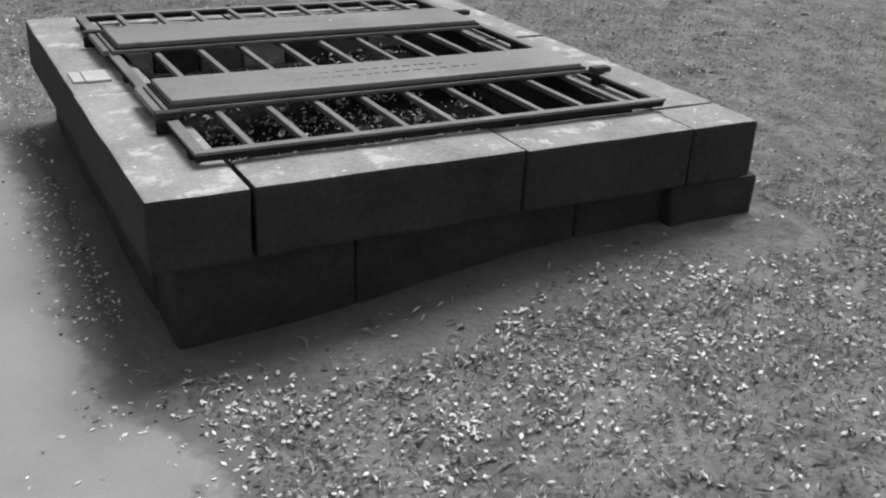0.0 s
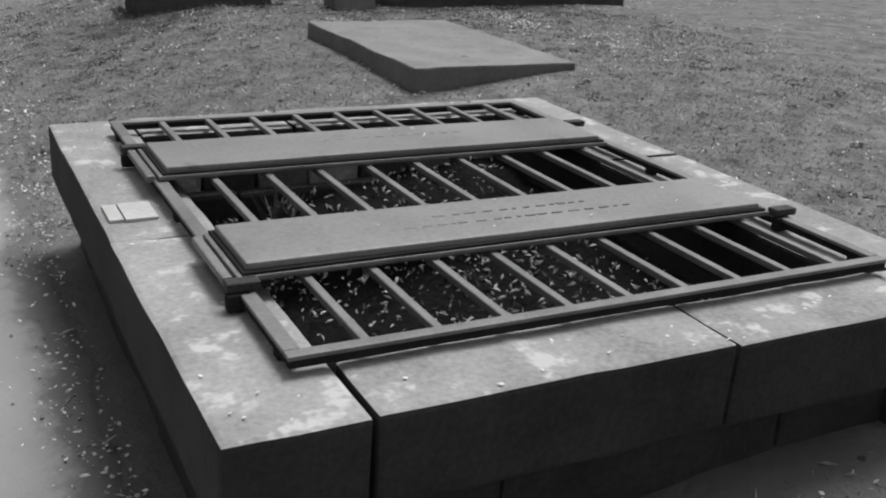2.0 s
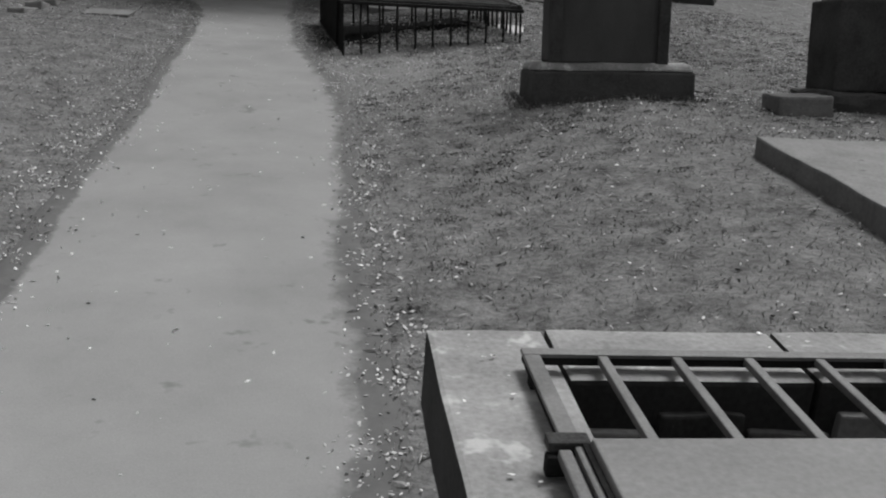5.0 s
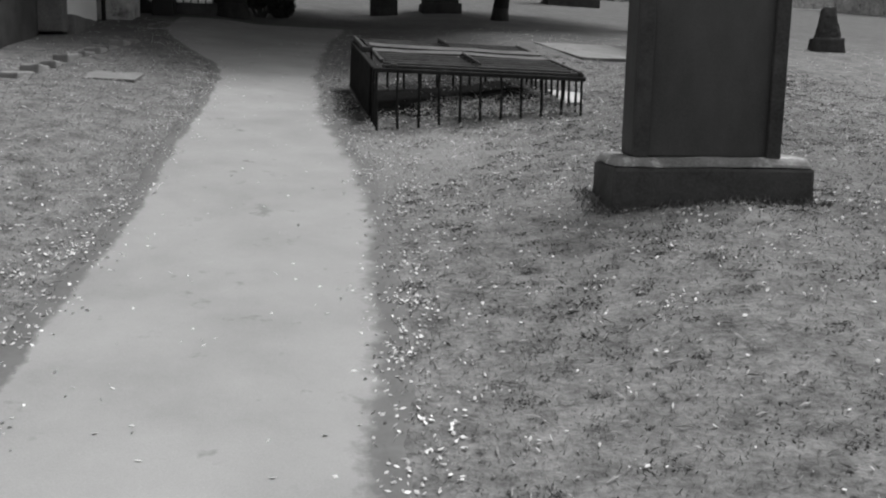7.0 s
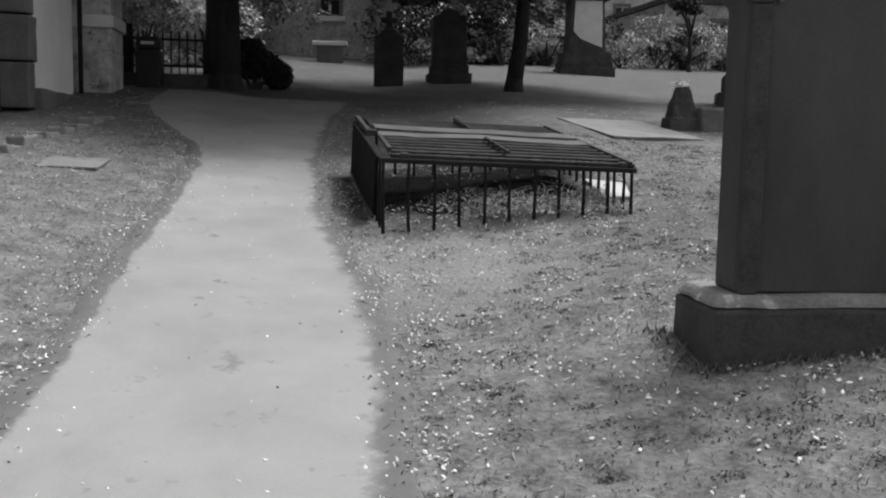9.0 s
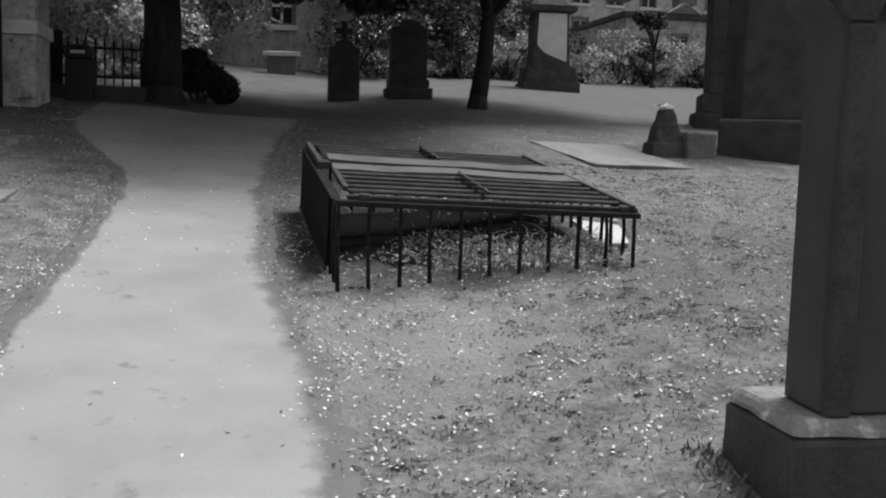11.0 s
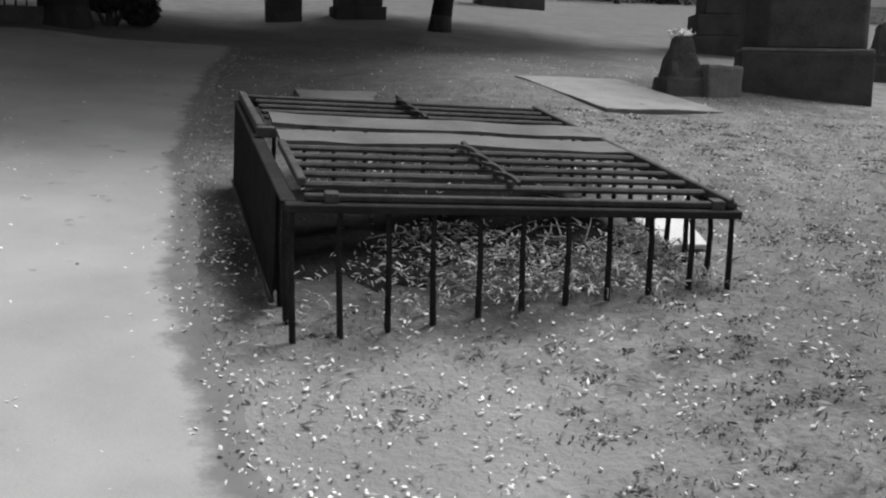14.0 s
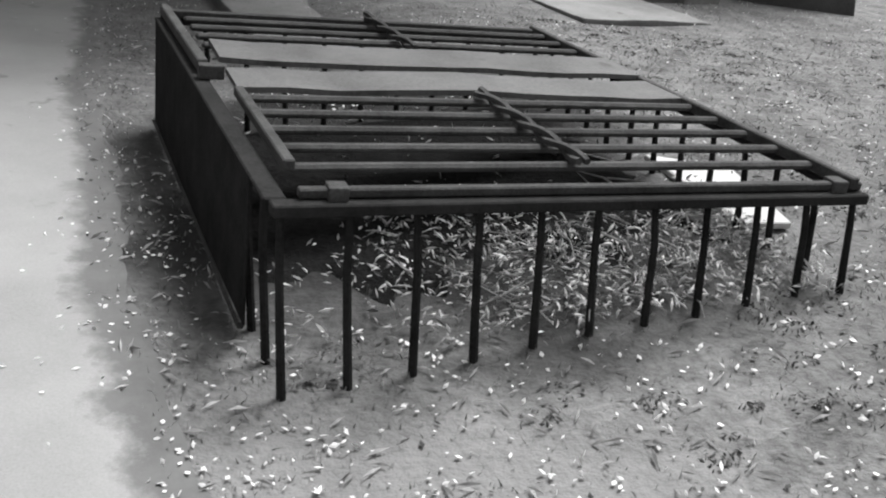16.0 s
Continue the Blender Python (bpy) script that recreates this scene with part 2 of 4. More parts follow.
def worn(x0, x1, y0, y1, z0, z1, w=0.012, cell=0.08, rough=0.006, seed=0, taper=0.0):
    """A stone block with rounded, uneven faces."""
    bm = box(bmesh.new(), x0, x1, y0, y1, z0, z1, taper)
    bevel(bm, w, 2)
    for axis, (a, b) in enumerate(((x0, x1), (y0, y1), (z0, z1))):
        cuts = min(40, int((b - a) / cell))
        for i in range(1, cuts + 1):
            co, no = [0, 0, 0], [0, 0, 0]
            co[axis], no[axis] = a + (b - a) * i / (cuts + 1), 1
            bmesh.ops.bisect_plane(bm, geom=bm.verts[:] + bm.edges[:] + bm.faces[:], plane_co=co, plane_no=no)
    for v in bm.verts:
        s = Vector((seed * 3.7, seed * 1.3, seed * 2.1))
        v.co += rough * noise.noise_vector(v.co * 4 + s) + 0.5 * rough * noise.noise_vector(v.co * 13 + s)
    return bm


def tube(bm, path, r0, r1=None, sides=8):
    """A round bar along a list of places, from radius r0 to r1."""
    r1 = r0 if r1 is None else r1
    path = [Vector(p) for p in path]
    rings = []
    for i, p in enumerate(path):
        d = (path[min(i + 1, len(path) - 1)] - path[max(i - 1, 0)]).normalized()
        a = d.orthogonal().normalized()
        if abs(d.z) < 0.9:
            a = d.cross(Vector((0, 0, 1))).normalized()
        c = d.cross(a)
        r = r0 + (r1 - r0) * i / max(1, len(path) - 1)
        rings.append([bm.verts.new(p + r * (math.cos(6.28319 * k / sides) * a + math.sin(6.28319 * k / sides) * c)) for k in range(sides)])
    for q, s in zip(rings, rings[1:]):
        for k in range(sides):
            bm.faces.new((q[k], q[(k + 1) % sides], s[(k + 1) % sides], s[k]))
    bm.faces.new(rings[0][::-1])
    bm.faces.new(rings[-1])
    return bm


def prism(outline, y0, y1, w=0.0):
    """A slab cut to an outline of x and z, from y0 to y1."""
    bm = bmesh.new()
    a = [bm.verts.new((x, y0, z)) for x, z in outline]
    b = [bm.verts.new((x, y1, z)) for x, z in outline]
    bm.faces.new(a)
    bm.faces.new(b[::-1])
    for i in range(len(a)):
        j = (i + 1) % len(a)
        bm.faces.new((a[j], a[i], b[i], b[j]))
    bmesh.ops.recalc_face_normals(bm, faces=bm.faces[:])
    if w:
        bevel(bm, w, 1)
    return bm


def cards(name, places, normals, sizes, ratio, mat, rng, bend=0.3):
    """Many small curved leaves as one mesh: four triangles each."""
    n = len(places)
    nrm = normals / np.linalg.norm(normals, axis=1, keepdims=True)
    ref = rng.normal(size=(n, 3))
    a = np.cross(nrm, ref)
    a /= np.linalg.norm(a, axis=1, keepdims=True)
    b = np.cross(nrm, a)
    s = np.asarray(sizes)[:, None]
    tip, tail = places + a * s, places - a * s
    mid = places + nrm * s * bend
    left, right = places + b * s * ratio, places - b * s * ratio
    verts = np.stack([tail, left, tip, right, mid], 1).reshape(-1, 3)
    base = np.arange(n)[:, None] * 5
    faces = np.concatenate([base + f for f in ([0, 1, 4], [1, 2, 4], [2, 3, 4], [3, 0, 4])])
    me = bpy.data.meshes.new(name)
    me.from_pydata(verts.tolist(), [], faces.tolist())
    me.materials.append(mat)
    return new(name, me)


# ---- ground and path ----
def lines(lo, hi, step, far, grow):
    inner = list(np.arange(lo, hi + 1e-6, step))
    out, d, v = [], step, hi
    while v < far:
        d *= grow
        v += d
        out.append(v)
    low, d, v = [], step, lo
    while v > -far:
        d *= grow
        v -= d
        low.append(v)
    return np.array(low[::-1] + inner + out)


def sheet(name, xs, ys, mat, lift=None):
    gx, gy = np.meshgrid(xs, ys)
    gz = rise(gx, gy)
    if lift is not None:
        gz = gz + lift(gx, gy)
    turn = np.array(SLOPE.to_3x3())
    verts = np.stack([gx, gy, gz], -1).reshape(-1, 3) @ turn.T
    w = len(xs)
    i = (np.arange(len(ys) - 1)[:, None] * w + np.arange(w - 1)).ravel()
    faces = np.stack([i, i + 1, i + w + 1, i + w], 1)
    me = bpy.data.meshes.new(name)
    me.from_pydata(verts.tolist(), [], faces.tolist())
    me.materials.append(mat)
    for p in me.polygons:
        p.use_smooth = True
    return new(name, me)


def right_edge(y):
    y = np.asarray(y, float)
    base = np.interp(y, [-6, 2.3, 2.6, 5.2, 5.5, 7, 9.5, 11.1, 11.9, 13, 15, 18, 22, 26], [0.44, 0.38, 0.2, 0.18, 0.25, 0.2, 0.24, 0.17, -0.03, -0.14, -0.25, -0.2, 0.2, 0.6])
    return base + 0.016 * np.sin(3.3 * y) + 0.012 * np.sin(9.1 * y + 1) + 0.009 * np.sin(23.0 * y)


def left_edge(y):
    y = np.asarray(y, float)
    base = np.interp(y, [-6, 0, 7, 11, 14.5, 15.5, 16.5, 17.5, 18.5, 20, 26], [-1.18, -1.17, -1.12, -1.11, -1.19, -1.38, -1.75, -2.15, -2.45, -2.5, -2.5])
    return base + 0.02 * np.sin(2.1 * y) + 0.01 * np.sin(9.7 * y)


def under_path(x, y):
    """The lawn dips under the path's bed."""
    return -0.05 * sstep(0.03, 0.13, x - left_edge(y)) * sstep(0.03, 0.13, right_edge(y) - x) * (1 - sstep(19, 20, y))


def strip(name, n, mat):
    verts, faces, margin = [], [], []
    turn = np.array(SLOPE.to_3x3())
    ys = np.arange(-6, 20.5, 0.06)
    for y in ys:
        l, r = float(left_edge(y)), float(right_edge(y))
        out = 0.12
        span = [l - 0.13, l - 0.1, l - 0.03, l + 0.04, l + 0.12] + [l + 0.2 + (r - l - 0.4) * k / (n - 10) for k in range(n - 9)] + [r - 0.12, r - 0.04, r + out * 0.3, r + out * 0.8, r + out]
        fade = [1.0, 1.0, 0.9, 0.2, 0.0] + [0.0] * (n - 9) + [0.12, 0.4, 0.75, 1.0, 1.0]
        for k, x in enumerate(span):
            edge = min(k, n - k)
            margin.append(fade[k])
            verts.append((x, y, float(rise(x, y)) + (-0.02 if edge == 0 else 0.004 if edge == 1 else 0.006)))
    for i in range(len(ys) - 1):
        for k in range(n):
            a = i * (n + 1) + k
            faces.append((a, a + 1, a + n + 2, a + n + 1))
    me = bpy.data.meshes.new(name)
    me.from_pydata((np.array(verts) @ turn.T).tolist(), [], faces)
    me.attributes.new("margin", "FLOAT", "POINT").data.foreach_set("value", margin)
    me.materials.append(mat)
    for p in me.polygons:
        p.use_smooth = True
    return new(name, me)


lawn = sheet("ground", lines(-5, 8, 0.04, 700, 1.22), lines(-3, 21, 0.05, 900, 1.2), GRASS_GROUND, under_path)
tagged(lawn, "short grey lawn with bare earth, painted shade and fallen petals", "lawn", kind="structure")
tagged(strip("path", 28, PATH_TAR), "smooth pale asphalt footpath with crumbling edges", "footpath", kind="structure")


# ---- the walled grave with iron bars and two plates ----
def barred_grave():
    ox, oy = 1.5, 4.0
    g = thing("barred_grave", laid(ox, oy, 0.0), "low walled grave with stone coping, iron bars and two plates", "grave")
    X0, X1, Y0, Y1 = 0.342 - ox, 2.65 - ox, 2.70 - oy, 5.30 - oy
    top, low = 0.545, 0.315
    hx0, hx1, hy0, hy1 = 0.655 - ox, 2.25 - ox, 2.96 - oy, 5.0 - oy
    # lower course, set back, with uneven blocks
    base = new("base")
    base.parent = g
    n = 0

    def base_stone(x0, x1, y0, y1, z0=-0.5):
        nonlocal n
        n += 1
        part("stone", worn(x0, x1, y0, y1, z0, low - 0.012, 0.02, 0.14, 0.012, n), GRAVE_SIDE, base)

    for a, b in ((0.43, 1.023), (1.027, 1.903), (1.907, 2.6)):
        base_stone(a - ox, b - ox, Y0 + 0.09, Y0 + 0.37)
        base_stone(a - ox, b - ox, Y1 - 0.37, Y1 - 0.07)
    for a, b in ((3.07, 3.7), (3.71, 4.88)):
        base_stone(X0 + 0.08, X0 + 0.4, a - oy, b - oy)
        base_stone(X1 - 0.4, X1 - 0.06, a - oy, b - oy)
    base_stone(2.3 - ox, 2.72 - ox, Y0 + 0.03, Y0 + 0.3, -0.6)
    # coping stones with open joints
    coping = new("coping")
    coping.parent = g
    k = 20
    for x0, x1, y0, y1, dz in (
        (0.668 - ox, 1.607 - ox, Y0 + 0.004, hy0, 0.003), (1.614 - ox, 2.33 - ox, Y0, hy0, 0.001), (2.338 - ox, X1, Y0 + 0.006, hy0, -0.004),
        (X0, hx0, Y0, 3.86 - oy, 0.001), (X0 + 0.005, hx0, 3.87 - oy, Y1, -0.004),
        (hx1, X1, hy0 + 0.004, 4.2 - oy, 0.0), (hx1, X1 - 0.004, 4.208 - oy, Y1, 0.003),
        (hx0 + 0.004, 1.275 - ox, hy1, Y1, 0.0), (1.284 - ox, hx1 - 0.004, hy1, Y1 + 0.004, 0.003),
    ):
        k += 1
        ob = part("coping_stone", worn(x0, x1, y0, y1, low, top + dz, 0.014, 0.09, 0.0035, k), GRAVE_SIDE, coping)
        # up-facing faces go pale, sides stay dark: painted light and shade
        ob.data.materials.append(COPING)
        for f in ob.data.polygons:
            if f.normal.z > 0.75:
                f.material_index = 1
    # inner walls and the earth within
    inner = bmesh.new()
    for q in ((hx0 - 0.03, hx0, hy0, hy1), (hx1, hx1 + 0.03, hy0, hy1), (hx0, hx1, hy0 - 0.03, hy0)):
        box(inner, *q, -0.3, low + 0.02)
    part("inner_wall", inner, STONE_DARK, g, "rough inner wall of the grave")
    for i in range(7):
        a, b = hx0 + (hx1 - hx0) * i / 7 + 0.006, hx0 + (hx1 - hx0) * (i + 1) / 7 - 0.006
        part("inner_stone", worn(a, b, hy1 - 0.02, hy1 + 0.06, 0.0, low + 0.1 + 0.05 * (i % 2), 0.008, 0.07, 0.01, 140 + i), (COPING, STONE_MID, STONE_DARK)[i * 2 % 3], g)
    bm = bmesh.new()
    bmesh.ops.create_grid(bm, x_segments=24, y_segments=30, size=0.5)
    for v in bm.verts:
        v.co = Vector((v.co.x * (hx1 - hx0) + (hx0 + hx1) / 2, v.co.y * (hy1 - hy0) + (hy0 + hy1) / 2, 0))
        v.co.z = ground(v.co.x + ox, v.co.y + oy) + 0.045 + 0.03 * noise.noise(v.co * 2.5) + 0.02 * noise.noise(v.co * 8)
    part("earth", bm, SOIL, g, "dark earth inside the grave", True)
    # iron frame
    fx0, fx1, fy0, fy1 = 0.55 - ox, 2.37 - ox, 2.922 - oy, 5.07 - oy
    frame_part = new("bar_frame")
    frame_part.parent = g
    z0, z1 = 0.562, 0.594
    for x in (fx0 + 0.02, fx1 - 0.02):
        for y in (fy0 + 0.1, 0.0, fy1 - 0.1):
            part("foot", block(x - 0.015, x + 0.015, y - 0.02, y + 0.02, 0.54, z0 + 0.004, 0.003, 0, 1), IRON, frame_part)
    # grey tops over near-black webs paint the light and shade on the rails
    for q in ((fx0, fx1, fy0, fy0 + 0.035), (fx0, fx1, fy1 - 0.035, fy1), (fx0, fx0 + 0.04, fy0 + 0.037, fy1 - 0.037), (fx1 - 0.04, fx1, fy0 + 0.037, fy1 - 0.037)):
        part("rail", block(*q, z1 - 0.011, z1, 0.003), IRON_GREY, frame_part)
        part("web", block(q[0] + 0.004, q[1] - 0.004, q[2] + 0.004, q[3] - 0.004, z0, z1 - 0.0105, 0.002, 0, 1), IRON, frame_part, "near-black web with the rail's side shade in its colour")
    for i in range(9):
        x = 0.742 + 0.1815 * i - ox
        bm = block(x - 0.012, x + 0.012, fy0 + 0.036, fy1 - 0.036, z1 - 0.022, z1 - 0.002, 0.004)
        part("bar", bm, IRON_GREY, frame_part)
    # two stepped plates that lie across the bars
    for y0, y1 in ((3.345, 3.675), (4.235, 4.585)):
        p = new("plate")
        p.parent = g
        a, b = 0.575 - ox, 2.29 - ox
        bm = block(a - 0.014, b + 0.014, y0 - 0.006 - oy, y1 + 0.004 - oy, z1 + 0.002, z1 + 0.018, 0.006)
        part("rim", bm, IRON_GREY, p)
        bm = bevel(box(bmesh.new(), a + 0.012, b - 0.012, y0 + 0.014 - oy, y1 - 0.01 - oy, z1 + 0.023, z1 + 0.042, 0.004), 0.005, 2)
        bmesh.ops.subdivide_edges(bm, edges=[e for e in bm.edges if abs(e.verts[0].co.x - e.verts[1].co.x) > 1], cuts=12)
        for v in bm.verts:
            v.co.z += 0.004 * noise.noise(v.co * 1.3)
        part("plate_top", bm, IRON_PLATE, p, "smooth grey iron sheet")
        # worn letters that can no longer be read
        words = random.Random(int(y0 * 100))
        for row in range(2 if y0 < 4 else 1):
            x, yy = a + 0.62 - 0.12 * row, y0 - oy + 0.2 - 0.07 * row
            while x < a + 1.15 + 0.1 * row:
                w = words.uniform(0.012, 0.04)
                part("letter_bar", block(x, x + w, yy, yy + words.uniform(0.004, 0.012), z1 + 0.038, z1 + 0.0435, 0.001, 0, 1), IRON_GREY, p)
                x += w + words.uniform(0.008, 0.03)
        # dark filler paints the shadow line between rim and plate
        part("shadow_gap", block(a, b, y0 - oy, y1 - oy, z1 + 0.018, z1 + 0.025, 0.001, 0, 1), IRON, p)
        part("side_bar", block(a - 0.05, a - 0.024, y0 + 0.0 - oy, y1 - 0.02 - oy, z1 - 0.002, z1 + 0.02, 0.005), IRON_GREY, p)
    for cx, cy in ((0.55, 3.305), (2.345, 3.34), (0.54, 4.6), (2.345, 4.55)):
        c = new("clamp")
        c.parent = g
        x, y = cx - ox, cy - oy
        part("strap", block(x - 0.03, x + 0.055, y - 0.022, y + 0.022, z1 + 0.002, z1 + 0.026, 0.006), IRON_MID, c)
        part("bolt", block(x - 0.034, x + 0.03, y - 0.035, y - 0.005, 0.55, z1 + 0.001, 0.008), IRON, c)
    # pale plaque let into the coping
    q = new("plaque")
    q.parent = g
    part("tablet", block(0.372 - ox, 0.415 - ox, 4.03 - oy, 4.18 - oy, top - 0.01, top + 0.005, 0.002), PLAQUE, q, "small white tablet")
    part("tablet", block(0.419 - ox, 0.515 - ox, 4.025 - oy, 4.185 - oy, top - 0.01, top + 0.006, 0.002), PLAQUE, q, "small white tablet")
    return g


barred_grave()


# ---- cage of iron posts over a grave ----
def iron_cage():
    corners = {"fl": Vector((0.27, 12.26)), "fr": Vector((1.94, 12.36)), "bl": Vector((0.1, 14.3)), "br": Vector((1.74, 14.36))}
    o = Vector((1.0, 13.3, 0.0))
    g = thing("mortsafe_cage", laid(o.x, o.y, 0.0), "low rusted iron cage of posts over a grave", "cage")
    up = SLOPE.to_3x3().inverted() @ Vector((0, 0, 1))
    top = 0.715

    def at(u, v, z=0.0):
        """u along the front, v along the side."""
        a = corners["fl"].lerp(corners["fr"], u)
        b = corners["bl"].lerp(corners["br"], u)
        p = a.lerp(b, v)
        return Vector((p.x - o.x, p.y - o.y, z))

    def flat(name, p, q, wide, z0, z1, mat, parent, w=0.004, sag=0.0):
        d = (q - p).normalized()
        s = Vector((-d.y, d.x, 0)) * wide / 2
        bm = bmesh.new()
        n = 10 if sag else 1
        rows = []
        for i in range(n + 1):
            c = p.lerp(q, i / n)
            dz = sag * noise.noise(Vector((i * 0.7, p.y * 7, 0)))
            rows.append([bm.verts.new(Vector((*(c + e)[:2], z + dz))) for e, z in ((s, z0), (-s, z0), (-s, z1), (s, z1))])
        for a, b in zip(rows, rows[1:]):
            for j in range(4):
                bm.faces.new((a[j], a[(j + 1) % 4], b[(j + 1) % 4], b[j]))
        bm.faces.new(rows[0][::-1])
        bm.faces.new(rows[-1])
        bmesh.ops.recalc_face_normals(bm, faces=bm.faces[:])
        if n == 1:
            bevel(bm, w, 1)
        return part(name, bm, mat, parent)

    # lower rim that the posts carry
    rim = new("rim")
    rim.parent = g
    flat("rail", at(-0.01, 0), at(1.01, 0), 0.05, top - 0.03, top, IRON, rim)
    flat("rail", at(0, 1), at(1, 1), 0.05, top - 0.03, top, IRON, rim)
    flat("rail", at(0, 0.015), at(0, 0.985), 0.055, top - 0.012, top, IRON, rim)
    flat("rail", at(1, 0.015), at(1, 0.985), 0.06, top - 0.02, top, IRON, rim)
    # posts
    rng = random.Random(4)

    def post(u, v):
        p = at(u, v, top - 0.02)
        gz = ground(p.x + o.x, p.y + o.y) - 0.05
        q = p - up * ((p.z - gz) / up.z)
        bow = Vector((rng.uniform(-1, 1), rng.uniform(-1, 1), 0)) * 0.008
        bm = tube(bmesh.new(), [p, p.lerp(q, 0.3) + bow, p.lerp(q, 0.65) + 0.5 * bow, q], 0.0095, 0.0125, 7)
        part("post", bm, IRON, g)

    for i in range(11):
        post(0.005 + 0.99 * i / 10, 0.004)
        post(0.005 + 0.99 * i / 10, 0.996)
    for i in range(1, 12):
        post(0.004, i / 12)
        post(0.996, i / 12)
    p, q = at(-0.012, 0.12), at(-0.012, 1.0)
    zl = [ground(c.x + o.x, c.y + o.y) + 0.035 for c in (p, q)]
    bm = tube(bmesh.new(), [Vector((p.x, p.y, zl[0])), Vector((q.x, q.y, zl[1]))], 0.012, 0.012, 6)
    part("bottom_rail", bm, IRON_MID, g)
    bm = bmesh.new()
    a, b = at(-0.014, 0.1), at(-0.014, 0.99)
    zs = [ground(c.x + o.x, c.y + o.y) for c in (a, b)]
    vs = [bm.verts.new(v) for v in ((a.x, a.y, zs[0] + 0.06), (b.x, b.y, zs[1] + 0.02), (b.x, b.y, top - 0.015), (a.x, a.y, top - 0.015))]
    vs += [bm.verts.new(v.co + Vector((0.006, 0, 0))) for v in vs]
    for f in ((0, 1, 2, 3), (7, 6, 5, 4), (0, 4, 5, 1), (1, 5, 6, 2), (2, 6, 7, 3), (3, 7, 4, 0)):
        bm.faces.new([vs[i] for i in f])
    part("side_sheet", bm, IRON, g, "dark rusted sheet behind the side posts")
    # near-black sheet over the earth, added to paint the shade under the lid
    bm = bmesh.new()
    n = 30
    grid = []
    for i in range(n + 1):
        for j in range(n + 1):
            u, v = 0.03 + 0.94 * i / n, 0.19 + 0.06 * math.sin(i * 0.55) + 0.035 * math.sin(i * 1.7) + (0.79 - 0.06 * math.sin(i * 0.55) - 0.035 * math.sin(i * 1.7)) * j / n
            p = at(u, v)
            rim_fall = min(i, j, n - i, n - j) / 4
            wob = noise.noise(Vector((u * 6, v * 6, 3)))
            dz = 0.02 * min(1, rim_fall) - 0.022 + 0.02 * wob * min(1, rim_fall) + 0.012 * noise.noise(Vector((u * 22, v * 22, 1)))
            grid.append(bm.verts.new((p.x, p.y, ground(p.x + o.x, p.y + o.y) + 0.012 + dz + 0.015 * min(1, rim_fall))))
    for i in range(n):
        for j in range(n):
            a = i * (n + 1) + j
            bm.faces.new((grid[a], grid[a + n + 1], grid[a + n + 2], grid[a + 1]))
    part("earth", bm, SOIL, g, "near-black earth sheet that paints the shade inside the cage", True)
    # the lid: two grids of bars and two plates between them
    lid = new("lid")
    lid.parent = g
    z0 = top + 0.002
    flat("lid_rail", at(0.03, 0.012), at(1.005, 0.01), 0.028, z0, z0 + 0.024, IRON_MID, lid)
    flat("lid_rail", at(0.02, 0.985), at(0.985, 0.985), 0.03, z0, z0 + 0.03, IRON_MID, lid)
    flat("lid_rail", at(0.035, 0.07), at(0.04, 0.395), 0.03, z0 + 0.02, z0 + 0.05, IRON_MID, lid)
    flat("lid_rail", at(0.01, 0.56), at(0.008, 1.0), 0.035, z0 + 0.005, z0 + 0.045, IRON_MID, lid)
    flat("lid_rail", at(0.985, 0.0), at(0.98, 1.0), 0.028, z0 + 0.005, z0 + 0.04, IRON_MID, lid)
    for v in (0.085, 0.16, 0.235, 0.31, 0.385, 0.715, 0.785, 0.855, 0.925):
        flat("bar", at(0.04, v), at(0.982, v + 0.003), 0.033, z0 + 0.008, z0 + 0.03, IRON_MID, lid, 0.008)
    for v0, v1, dz in ((0.415, 0.53, 0.02), (0.56, 0.69, 0.03)):
        mid = (v0 + v1) / 2
        ob = flat("plate", at(0.045, mid), at(0.985, mid), (v1 - v0) * 2.05, z0 + dz, z0 + dz + 0.018, PLATE_OLD, lid, 0.004, 0.012)
        tagged(ob, "worn flat iron plate")
    for v0, v1 in ((0.06, 0.4), (0.7, 0.98)):
        a, b = at(0.5, v0, z0 + 0.05), at(0.5, v1, z0 + 0.05)
        bm = bmesh.new()
        n = 30
        for ph in (0, math.pi):
            pts = []
            for i in range(n + 1):
                c = a.lerp(b, i / n)
                w = i / n * (v1 - v0) * 40 + ph
                pts.append(c + Vector((math.cos(w) * 0.012, 0, math.sin(w) * 0.01)))
            tube(bm, pts, 0.011, 0.011, 5)
        part("twisted_strap", bm, IRON_MID, lid)
    for u in (0.085, 0.955):
        c = at(u, 0.012)
        part("clamp", block(c.x - 0.025, c.x + 0.025, c.y - 0.03, c.y + 0.025, top - 0.004, z0 + 0.032, 0.006), IRON_MID, lid)
    c = at(0.02, 0.53)
    part("clamp", block(c.x - 0.04, c.x + 0.04, c.y - 0.025, c.y + 0.025, z0, z0 + 0.045, 0.006), IRON_MID, lid)
    return g


iron_cage()
pb = thing("board", SLOPE.copy(), "pale weathered board lying on the grass beside the cage", "board")
bm = bmesh.new()
quad = [(1.905, 12.8), (2.05, 12.74), (2.16, 13.3), (1.875, 13.46)]
vs = [bm.verts.new((x, y, ground(x, y) + dz)) for dz in (0.004, 0.028) for x, y in quad]
for f in ((3, 2, 1, 0), (4, 5, 6, 7), (0, 1, 5, 4), (1, 2, 6, 5), (2, 3, 7, 6), (3, 0, 4, 7)):
    bm.faces.new([vs[i] for i in f])
